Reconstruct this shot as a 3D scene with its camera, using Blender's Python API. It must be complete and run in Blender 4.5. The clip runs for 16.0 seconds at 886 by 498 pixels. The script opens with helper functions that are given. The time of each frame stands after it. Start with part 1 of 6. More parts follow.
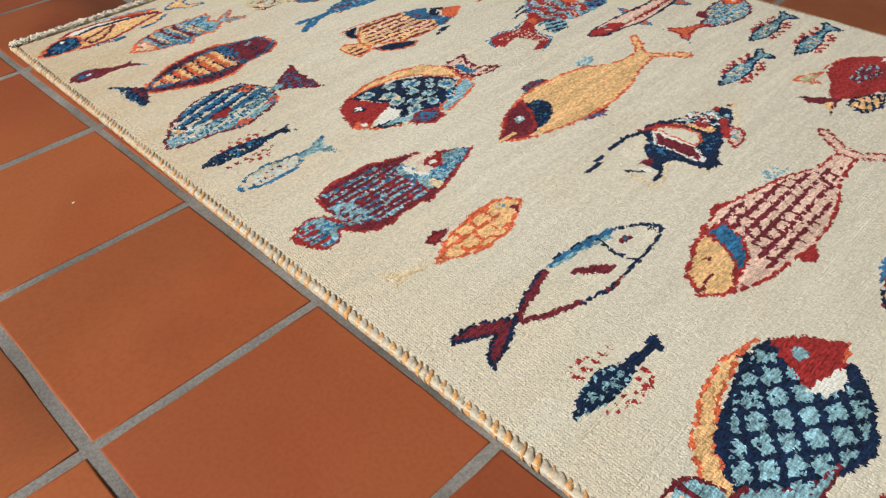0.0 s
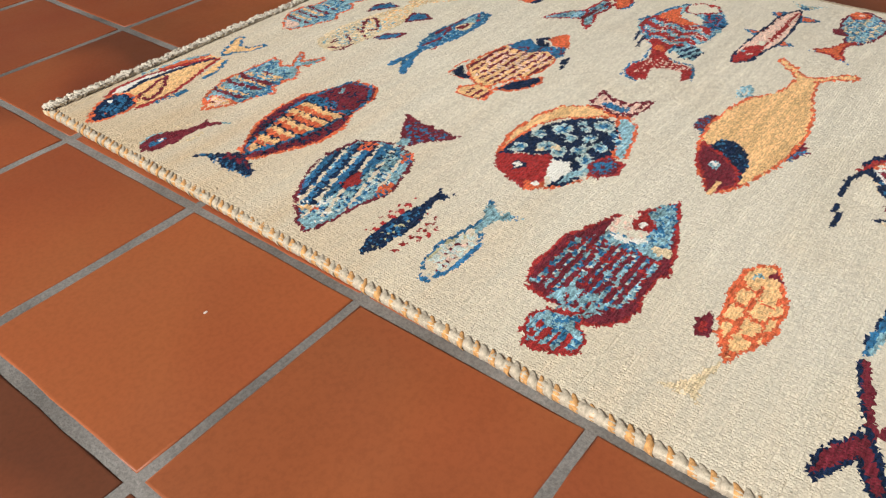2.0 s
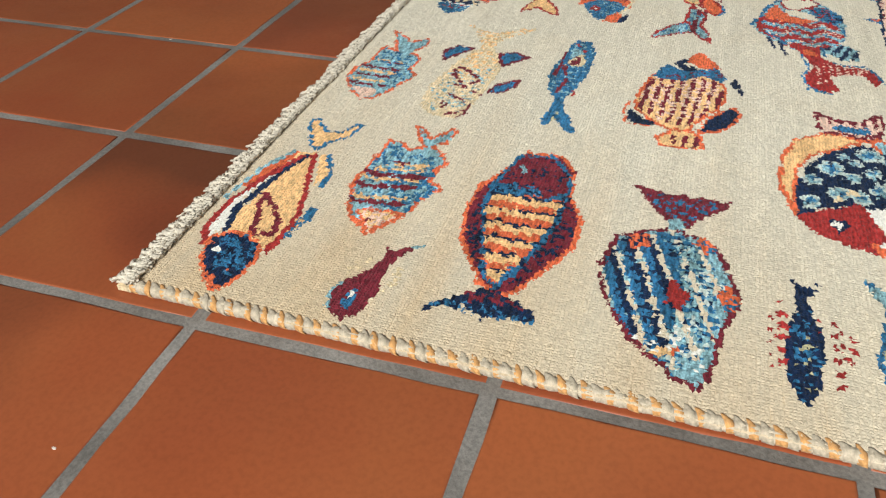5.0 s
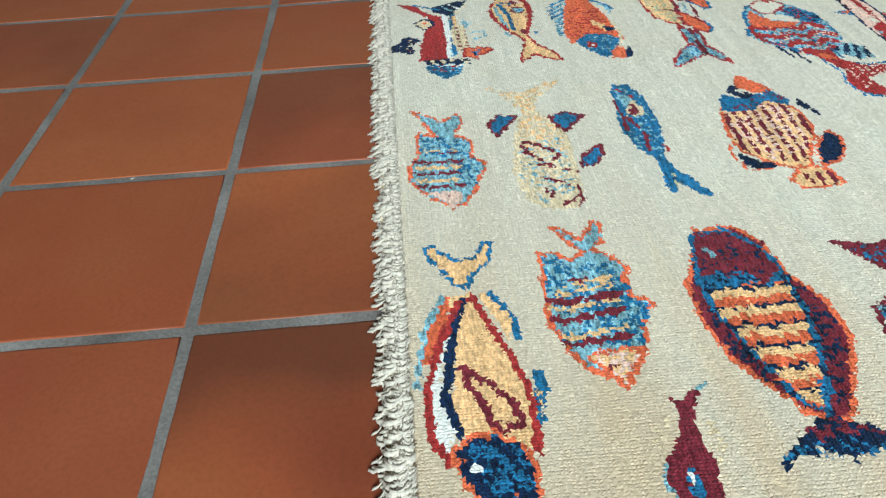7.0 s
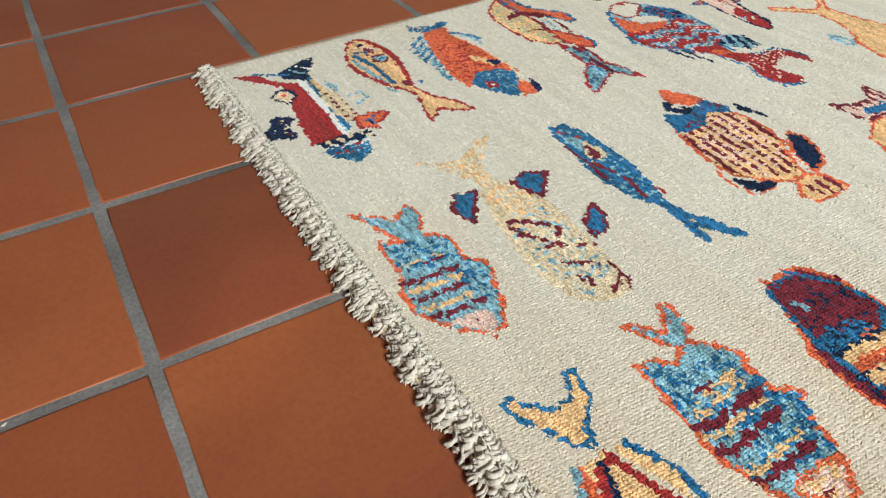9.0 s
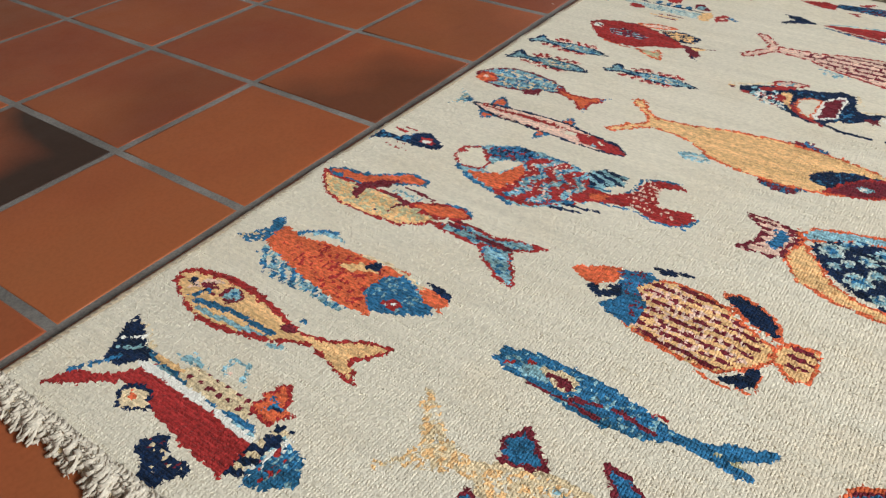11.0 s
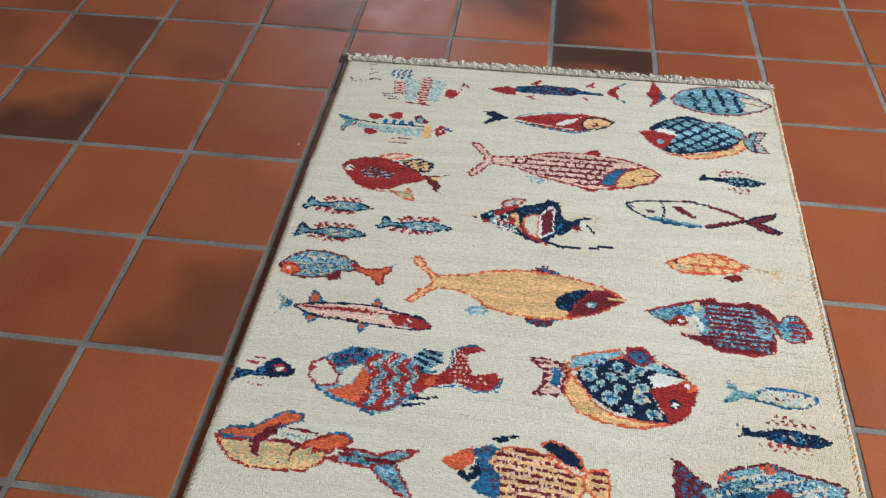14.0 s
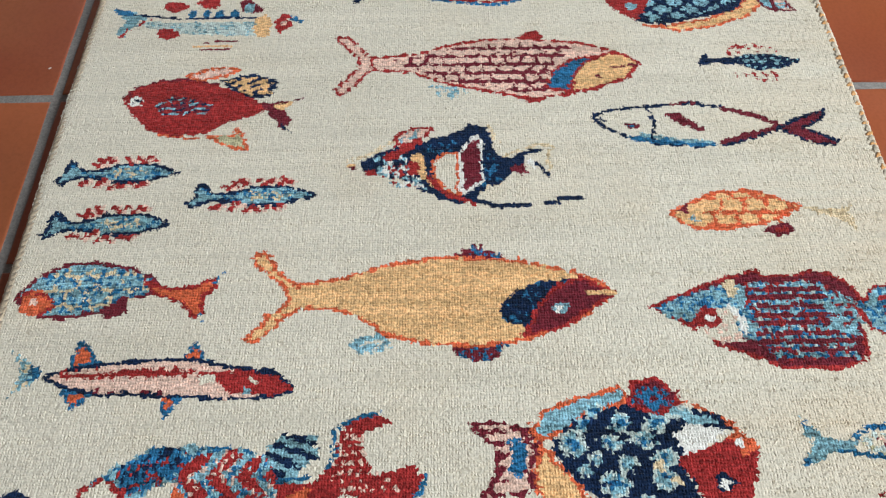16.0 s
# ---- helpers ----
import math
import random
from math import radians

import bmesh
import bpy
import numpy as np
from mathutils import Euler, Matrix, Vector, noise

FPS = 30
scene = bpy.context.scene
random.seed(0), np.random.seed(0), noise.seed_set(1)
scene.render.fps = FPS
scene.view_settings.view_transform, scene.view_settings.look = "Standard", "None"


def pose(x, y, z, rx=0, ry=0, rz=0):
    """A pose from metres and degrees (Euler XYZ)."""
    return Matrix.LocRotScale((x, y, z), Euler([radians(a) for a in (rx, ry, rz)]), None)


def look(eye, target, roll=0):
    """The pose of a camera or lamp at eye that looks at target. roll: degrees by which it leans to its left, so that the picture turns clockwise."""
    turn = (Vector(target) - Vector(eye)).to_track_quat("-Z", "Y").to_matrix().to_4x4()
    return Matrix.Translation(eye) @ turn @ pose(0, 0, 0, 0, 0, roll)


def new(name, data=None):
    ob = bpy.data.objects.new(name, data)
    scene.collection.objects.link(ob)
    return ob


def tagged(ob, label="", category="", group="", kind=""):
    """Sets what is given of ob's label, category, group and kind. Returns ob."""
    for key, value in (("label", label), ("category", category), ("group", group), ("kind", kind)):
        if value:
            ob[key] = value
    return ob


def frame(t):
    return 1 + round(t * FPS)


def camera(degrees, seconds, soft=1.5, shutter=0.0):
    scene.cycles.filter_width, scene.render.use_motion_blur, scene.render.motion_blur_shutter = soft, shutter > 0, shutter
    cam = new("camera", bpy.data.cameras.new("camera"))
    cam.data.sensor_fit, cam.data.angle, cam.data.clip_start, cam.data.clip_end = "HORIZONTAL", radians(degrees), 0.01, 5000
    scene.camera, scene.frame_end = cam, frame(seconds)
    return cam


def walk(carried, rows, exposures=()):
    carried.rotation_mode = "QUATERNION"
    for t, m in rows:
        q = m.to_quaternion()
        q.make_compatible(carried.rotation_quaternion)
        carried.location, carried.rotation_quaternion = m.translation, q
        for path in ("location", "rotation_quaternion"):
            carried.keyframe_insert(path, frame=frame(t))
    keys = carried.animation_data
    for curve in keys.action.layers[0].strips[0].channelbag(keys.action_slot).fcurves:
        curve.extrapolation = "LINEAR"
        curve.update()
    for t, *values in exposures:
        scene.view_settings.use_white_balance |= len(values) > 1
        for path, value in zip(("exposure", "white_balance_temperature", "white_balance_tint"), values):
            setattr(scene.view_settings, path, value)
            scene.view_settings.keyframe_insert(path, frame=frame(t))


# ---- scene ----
cam = camera(60.8, 16.0, soft=1.25)
PATH = [
    (0, (1.3, 0.624, 0.46), (0.243, -0.462, -0.845), -1.8),
    (0.5, (1.321, 0.533, 0.441), (0.162, -0.486, -0.831), -1.6),
    (1, (1.323, 0.482, 0.433), (0.133, -0.527, -0.818), -1.0),
    (1.5, (1.353, 0.427, 0.407), (0.163, -0.563, -0.859), -0.9),
    (2, (1.355, 0.328, 0.408), (0.139, -0.639, -0.852), -1.4),
    (2.5, (1.362, 0.229, 0.404), (0.084, -0.668, -0.845), -1.4),
    (3, (1.362, 0.131, 0.422), (0.036, -0.691, -0.829), -1.4),
    (3.2, (1.364, 0.101, 0.41), (0.006, -0.685, -0.83), -1.2),
    (5.3, (1.344, -0.184, 0.347), (-0.155, -0.643, -0.895), -1.9),
    (5.5, (1.335, -0.222, 0.341), (-0.176, -0.639, -0.901), -2.0),
    (6, (1.315, -0.328, 0.349), (-0.227, -0.593, -0.897), -2.1),
    (6.5, (1.272, -0.406, 0.371), (-0.295, -0.508, -0.868), -2.5),
    (7, (1.238, -0.465, 0.372), (-0.326, -0.392, -0.873), -2.9),
    (7.5, (1.188, -0.529, 0.353), (-0.347, -0.293, -0.908), -2.7),
    (8, (1.129, -0.573, 0.348), (-0.37, -0.167, -0.912), -2.7),
    (8.2, (1.11, -0.582, 0.354), (-0.368, -0.111, -0.91), -2.9),
    (10.3, (0.854, -0.651, 0.365), (-0.274, 0.443, -0.871), -1.5),
    (10.5, (0.829, -0.647, 0.38), (-0.24, 0.498, -0.863), -1.2),
    (11, (0.744, -0.597, 0.433), (-0.192, 0.674, -0.796), -1.4),
    (11.5, (0.662, -0.575, 0.543), (-0.087, 0.83, -0.668), -1.5),
    (12, (0.609, -0.582, 0.633), (0.078, 0.91, -0.589), -1.3),
    (12.5, (0.592, -0.557, 0.746), (0.193, 0.984, -0.465), -1.1),
    (13, (0.592, -0.551, 0.791), (0.297, 0.974, -0.469), -0.8),
    (13.5, (0.592, -0.545, 0.849), (0.356, 0.892, -0.522), -0.7),
    (14, (0.6, -0.543, 0.886), (0.405, 0.779, -0.602), -0.9),
    (14.5, (0.585, -0.481, 0.864), (0.556, 0.787, -0.683), -0.6),
    (15, (0.598, -0.301, 0.738), (0.609, 0.580, -0.476), -0.3),
    (15.5, (0.606, -0.201, 0.650), (0.624, 0.634, -0.596), -0.1),
    (16, (0.606, -0.150, 0.590), (0.623, 0.651, -0.679), -0.0),
]
LIGHT_AND_BALANCE = [
    (0, -0.2, 6050, 8), (3.2, -0.17, 6150, 11), (5.5, -0.17, 5800, 3), (6.5, -0.02, 5150, -3), (7.2, -0.04, 5150, -4), (8.2, -0.02, 5450, 2), (10.5, -0.04, 5750, 6), (12.2, 0.03, 6000, 8), (13.5, 0.05, 5400, 4), (14.5, 0.0, 5450, 5), (16, 0.01, 5500, 6)]
walk(cam, [(t, look(eye, target, roll)) for t, eye, target, roll in PATH], LIGHT_AND_BALANCE)

# ---- light ----
world = bpy.data.worlds.new("daylight")
scene.world = world
world.use_nodes = True
wn = world.node_tree
sky = wn.nodes.new("ShaderNodeTexSky")
sky.sky_type, sky.sun_disc = "NISHITA", False
sky.sun_elevation, sky.sun_rotation = radians(40), radians(100)
wn.links.new(sky.outputs[0], wn.nodes["Background"].inputs[0])
wn.nodes["Background"].inputs[1].default_value = 0.12


def window_light(name, eye, target, width, height, watts, colour, beam=180):
    lamp = bpy.data.lights.new(name, "AREA")
    lamp.shape, lamp.size, lamp.size_y, lamp.energy, lamp.color = "RECTANGLE", width, height, watts, colour
    lamp.spread = radians(beam)  # beam angle, added to keep floor off to the side dimmer
    ob = new(name, lamp)
    ob.matrix_world = look(eye, target)
    return tagged(ob, kind="structure")


ROOM = (-2.6, 3.9, -2.9, 3.9, 2.9)  # west, east, south, north walls and ceiling height
window_light("window_light_east", (3.84, -0.35, 2.0), (0.6, 0.1, 0.0), 1.3, 1.1, 99, (1.0, 0.97, 0.91), 125)
window_light("window_light_north", (-0.35, 3.84, 1.35), (0.4, 0.2, 0.2), 0.8, 1.3, 18, (0.93, 0.96, 1.0))

# ---- materials ----


def material(name, rough=0.8):
    m = bpy.data.materials.new(name)
    m.use_nodes = True
    b = m.node_tree.nodes["Principled BSDF"]
    b.inputs["Roughness"].default_value = rough
    return m, m.node_tree, b


def node(tree, kind, **values):
    n = tree.nodes.new(kind)
    for key, value in values.items():
        n.inputs[key].default_value = value
    return n


def ramp(tree, source, *stops):
    n = tree.nodes.new("ShaderNodeValToRGB")
    el = n.color_ramp.elements
    while len(el) < len(stops):
        el.new(0.5)
    for e, (at, c) in zip(el, stops):
        e.position, e.color = at, (*c, 1) if len(c) == 3 else c
    tree.links.new(source, n.inputs[0])
    return n.outputs[0]


def mix(tree, how, factor, a, b):
    n = tree.nodes.new("ShaderNodeMix")
    n.data_type, n.blend_type = "RGBA", how
    for slot, value in ((0, factor), (6, a), (7, b)):
        if isinstance(value, bpy.types.NodeSocket):
            tree.links.new(value, n.inputs[slot])
        else:
            n.inputs[slot].default_value = value if slot == 0 else (*value, 1)
    return n.outputs[2]


def maths(tree, how, a, b=0.0):
    n = tree.nodes.new("ShaderNodeMath")
    n.operation = how
    for slot, value in ((0, a), (1, b)):
        if isinstance(value, bpy.types.NodeSocket):
            tree.links.new(value, n.inputs[slot])
        else:
            n.inputs[slot].default_value = value
    return n.outputs[0]


def bump(tree, shader, height, strength, distance):
    n = node(tree, "ShaderNodeBump", Strength=strength, Distance=distance)
    tree.links.new(height, n.inputs["Height"])
    tree.links.new(n.outputs[0], shader.inputs["Normal"])


def noise_at(tree, coords, scale, detail=3.0, rough=0.55, distort=0.0):
    n = node(tree, "ShaderNodeTexNoise", Scale=scale, Detail=detail, Roughness=rough, Distortion=distort)
    tree.links.new(coords, n.inputs["Vector"])
    return n.outputs[0]


def place(tree, spread=0.0):
    """Object coordinates, moved by a random amount for each object."""
    co = tree.nodes.new("ShaderNodeTexCoord").outputs["Object"]
    if not spread:
        return co
    info = tree.nodes.new("ShaderNodeObjectInfo")
    add = tree.nodes.new("ShaderNodeVectorMath")
    add.operation = "ADD"
    tree.links.new(co, add.inputs[0])
    comb = tree.nodes.new("ShaderNodeCombineXYZ")
    for k in range(3):
        tree.links.new(maths(tree, "MULTIPLY", info.outputs["Random"], spread * (k + 1.37)), comb.inputs[k])
    tree.links.new(comb.outputs[0], add.inputs[1])
    return add.outputs[0]


def terracotta():
    """Fired clay; each object's colour holds the way (red, green) and the strength (blue) of its smoky kiln mark, which
    on one tile also holds painted shade.
    """
    m, t, b = material("terracotta", 0.5)
    co = place(t, 31.0)
    info = t.nodes.new("ShaderNodeObjectInfo")
    rnd = info.outputs["Random"]
    base = ramp(t, rnd, (0.0, (0.312, 0.077, 0.028)), (0.3, (0.366, 0.096, 0.033)), (0.6, (0.41, 0.117, 0.0385)), (0.85, (0.336, 0.083, 0.032)), (1.0, (0.296, 0.08, 0.033)))
    cloud = noise_at(t, co, 6.0, 3.0)
    base = mix(t, "MIX", ramp(t, cloud, (0.38, (0, 0, 0)), (0.72, (0.6, 0.6, 0.6))), base, (0.36, 0.118, 0.04))
    blush = noise_at(t, co, 3.3, 2.0)
    base = mix(t, "MIX", ramp(t, blush, (0.5, (0, 0, 0)), (0.75, (0.55, 0.55, 0.55))), base, (0.25, 0.05, 0.022))
    way = t.nodes.new("ShaderNodeSeparateColor")
    t.links.new(info.outputs["Color"], way.inputs[0])
    pos = t.nodes.new("ShaderNodeSeparateXYZ")
    t.links.new(place(t), pos.inputs[0])
    lean = [maths(t, "MULTIPLY", maths(t, "MULTIPLY", pos.outputs[k], 10.0), maths(t, "MULTIPLY_ADD", way.outputs[k], 2.0)) for k in range(2)]
    for n in t.nodes:
        if n.bl_idname == "ShaderNodeMath" and n.operation == "MULTIPLY_ADD":
            n.inputs[2].default_value = -1.0
    mark_noise = noise_at(t, co, 7.0, 1.5, 0.5, 0.3)
    g = maths(t, "ADD", maths(t, "MULTIPLY", maths(t, "ADD", lean[0], lean[1]), 0.42), maths(t, "MULTIPLY", mark_noise, 1.15))
    mark = maths(t, "MULTIPLY", ramp(t, g, (0.34, (0, 0, 0)), (0.56, (0.5, 0.5, 0.5)), (0.82, (1, 1, 1))), way.outputs[2])
    base = mix(t, "MIX", mark, base, (0.045, 0.024, 0.016))
    speck = noise_at(t, co, 260.0, 2.0)
    base = mix(t, "MULTIPLY", 1.0, base, ramp(t, speck, (0.3, (0.9, 0.9, 0.9)), (0.6, (1.03, 1.03, 1.03))))
    t.links.new(base, b.inputs["Base Color"])
    wear = noise_at(t, co, 16.0, 4.0)
    t.links.new(ramp(t, wear, (0.3, (0.38, 0.38, 0.38)), (0.75, (0.56, 0.56, 0.56))), b.inputs["Roughness"])
    b.inputs["Specular IOR Level"].default_value = 0.35
    h = maths(t, "ADD", maths(t, "MULTIPLY", noise_at(t, co, 22.0, 4.0), 1.0), maths(t, "MULTIPLY", speck, 0.12))
    bump(t, b, h, 0.12, 0.003)
    return m


def grout():
    m, t, b = material("grout", 0.9)
    co = place(t)
    c = ramp(t, noise_at(t, co, 9.0, 4.0), (0.3, (0.135, 0.122, 0.106)), (0.5, (0.22, 0.2, 0.175)), (0.72, (0.32, 0.295, 0.262)))
    fine = noise_at(t, co, 420.0, 3.0)
    c = mix(t, "MULTIPLY", 1.0, c, ramp(t, fine, (0.3, (0.7, 0.7, 0.7)), (0.65, (1.1, 1.1, 1.1))))
    t.links.new(c, b.inputs["Base Color"])
    bump(t, b, fine, 0.5, 0.001)
    return m


def wool(name, colour, spread=0.16, tan_side=None):
    """Cut wool pile: the dye varies in bands along the weft, and from tuft to tuft; a second, browner colour
    can take over along the east side and towards the south-east corner."""
    m, t, b = material(name, 0.95)
    co = place(t)
    stretch = t.nodes.new("ShaderNodeVectorMath")
    stretch.operation = "MULTIPLY"
    stretch.inputs[1].default_value = (5.0, 60.0, 1.0)
    t.links.new(co, stretch.inputs[0])
    band = noise_at(t, stretch.outputs[0], 1.0, 2.0)
    dash = t.nodes.new("ShaderNodeVectorMath")
    dash.operation = "MULTIPLY"
    dash.inputs[1].default_value = (190.0, 420.0, 300.0)
    t.links.new(co, dash.inputs[0])
    tuft = noise_at(t, dash.outputs[0], 1.0, 2.0)
    low = 1 - spread
    if tan_side:
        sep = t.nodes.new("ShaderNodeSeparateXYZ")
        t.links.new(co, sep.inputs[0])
        eastward = maths(t, "SUBTRACT", sep.outputs[0], maths(t, "MULTIPLY", sep.outputs[1], 0.42))
        eastward = maths(t, "ADD", eastward, maths(t, "MULTIPLY", maths(t, "SUBTRACT", noise_at(t, stretch.outputs[0], 0.5, 3.0), 0.5), 0.5))
        colour = mix(t, "MIX", ramp(t, maths(t, "MULTIPLY", eastward, 0.8), (0.62, (0, 0, 0)), (0.78, (0.35, 0.35, 0.35)), (0.98, (1, 1, 1))), colour, tan_side)
        colour = mix(t, "MIX", ramp(t, noise_at(t, co, 9.0, 4.0), (0.48, (0, 0, 0)), (0.75, (0.5, 0.5, 0.5))), colour, (0.72, 0.62, 0.45))
    c = mix(t, "MULTIPLY", 1.0, colour, ramp(t, band, (0.3, (1 - spread * 0.6, 1 - spread * 0.6, 1 - spread * 0.75)), (0.7, (1 + spread * 0.6, 1 + spread * 0.6, 1 + spread * 0.55))))
    low = 1 - spread * 1.2
    c = mix(t, "MULTIPLY", 1.0, c, ramp(t, tuft, (0.3, (low, low, low)), (0.68, (1 + spread, 1 + spread, 1 + spread))))
    t.links.new(c, b.inputs["Base Color"])
    b.inputs["Sheen Weight"].default_value = 0.1
    b.inputs["Sheen Roughness"].default_value = 0.4
    b.inputs["Specular IOR Level"].default_value = 0.15
    # fibre ends on top of the knots, with looser furrows along the weft
    loose = t.nodes.new("ShaderNodeVectorMath")
    loose.operation = "MULTIPLY"
    loose.inputs[1].default_value = (30.0, 330.0, 60.0)
    t.links.new(co, loose.inputs[0])
    height = maths(t, "ADD", maths(t, "MULTIPLY", noise_at(t, loose.outputs[0], 1.0, 2.0), 1.4), maths(t, "MULTIPLY", noise_at(t, co, 750.0, 2.0), 2.2))
    bump(t, b, height, 0.7, 0.0003)
    return m


def plaster():
    m, t, b = material("plaster", 0.9)
    co = place(t)
    t.links.new(ramp(t, noise_at(t, co, 3.0, 5.0), (0.3, (0.36, 0.33, 0.29)), (0.7, (0.43, 0.4, 0.35))), b.inputs["Base Color"])
    bump(t, b, noise_at(t, co, 60.0, 4.0), 0.2, 0.002)
    return m


TERRACOTTA, GROUT, PLASTER = terracotta(), grout(), plaster()
YARN = dict(
    c=(0.735, 0.671, 0.532), w=(0.83, 0.8, 0.72), y=(0.80, 0.51, 0.24), t=(0.72, 0.58, 0.37), g=(0.5, 0.46, 0.28), p=(0.78, 0.55, 0.44), a=(0.55, 0.62, 0.58),
    o=(0.66, 0.14, 0.055), r=(0.34, 0.03, 0.028), m=(0.165, 0.02, 0.032), k=(0.008, 0.02, 0.058), b=(0.035, 0.15, 0.305), l=(0.25, 0.42, 0.49))
YARN_NAME = dict(c="cream", w="white", y="gold", t="straw", g="olive", p="pink", a="ice", o="coral", r="red", m="maroon", k="navy", b="blue", l="pale_blue")
CODES = "cwytgpaormkbl"
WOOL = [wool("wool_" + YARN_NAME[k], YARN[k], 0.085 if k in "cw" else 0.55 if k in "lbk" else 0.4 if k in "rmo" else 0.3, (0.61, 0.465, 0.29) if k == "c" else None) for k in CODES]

# ---- structure ----


def link(name, bm, mats, parent=None, label="", smooth=False):
    me = bpy.data.meshes.new(name)
    bm.to_mesh(me)
    bm.free()
    for mm in mats if isinstance(mats, (list, tuple)) else [mats]:
        me.materials.append(mm)
    if smooth:
        me.shade_smooth()
    ob = new(name, me)
    ob.parent = parent
    return tagged(ob, label=label)


def box(bm, x0, y0, z0, x1, y1, z1):
    r = bmesh.ops.create_cube(bm, size=1.0, matrix=Matrix.LocRotScale(((x0 + x1) / 2, (y0 + y1) / 2, (z0 + z1) / 2), None, (x1 - x0, y1 - y0, z1 - z0)))
    return r["verts"]


W, E_, S, N, H = ROOM
PITCH, JOINT, SUNK = 0.21, 0.0092, 0.0008

bm = bmesh.new()
box(bm, W - 0.2, S - 0.2, -0.12, E_ + 0.2, N + 0.2, -SUNK)
floor = tagged(link("floor", bm, GROUT), "terracotta tiled floor with sunken grey cement joints", "floor", kind="structure")

bm = bmesh.new()
box(bm, W - 0.2, S - 0.2, H, E_ + 0.2, N + 0.2, H + 0.15)
tagged(link("ceiling", bm, PLASTER), "plain stone-coloured plaster ceiling", "ceiling", kind="structure")


def wall(name, solid):
    bm = bmesh.new()
    for b in solid:
        box(bm, *b)
    return tagged(link(name, bm, PLASTER), "plain stone-coloured plaster wall", "wall", kind="structure")


wall("wall_south", [(W - 0.2, S - 0.2, -0.12, E_ + 0.2, S, H)])
wall("wall_west", [(W - 0.2, S, -0.12, W, N, H)])
wall("wall_east", [(E_, S, -0.12, E_ + 0.2, -1.1, H), (E_, 0.4, -0.12, E_ + 0.2, N, H), (E_, -1.1, -0.12, E_ + 0.2, 0.4, 1.35), (E_, -1.1, 2.65, E_ + 0.2, 0.4, H)])
wall("wall_north", [(W - 0.2, N, -0.12, -0.85, N + 0.2, H), (0.15, N, -0.12, E_ + 0.2, N + 0.2, H), (-0.85, N, -0.12, 0.15, N + 0.2, 0.55), (-0.85, N, 2.15, 0.15, N + 0.2, H)])

# ---- the rug ----
X0, X1, Y0, Y1, PILE = 0.226, 1.043, -0.482, 0.724, 0.0095
NX, NY = 344, 480
DX, DY = (X1 - X0) / NX, (Y1 - Y0) / NY
GX, GY = np.meshgrid(X0 + (np.arange(NX) + 0.5) * DX, Y0 + (np.arange(NY) + 0.5) * DY)


def spread(x, y):
    """The rug is woven wider towards its north end: where a knot's x lies on the floor."""
    return x + (0.002 + 0.017 * y) * (x - X0) / (X1 - X0)


knots = np.zeros((NY, NX), int)
owner = np.zeros((NY, NX), int)
grain = np.random.RandomState(3)
LOT = grain.rand(NY, NX)
MOTIFS = []


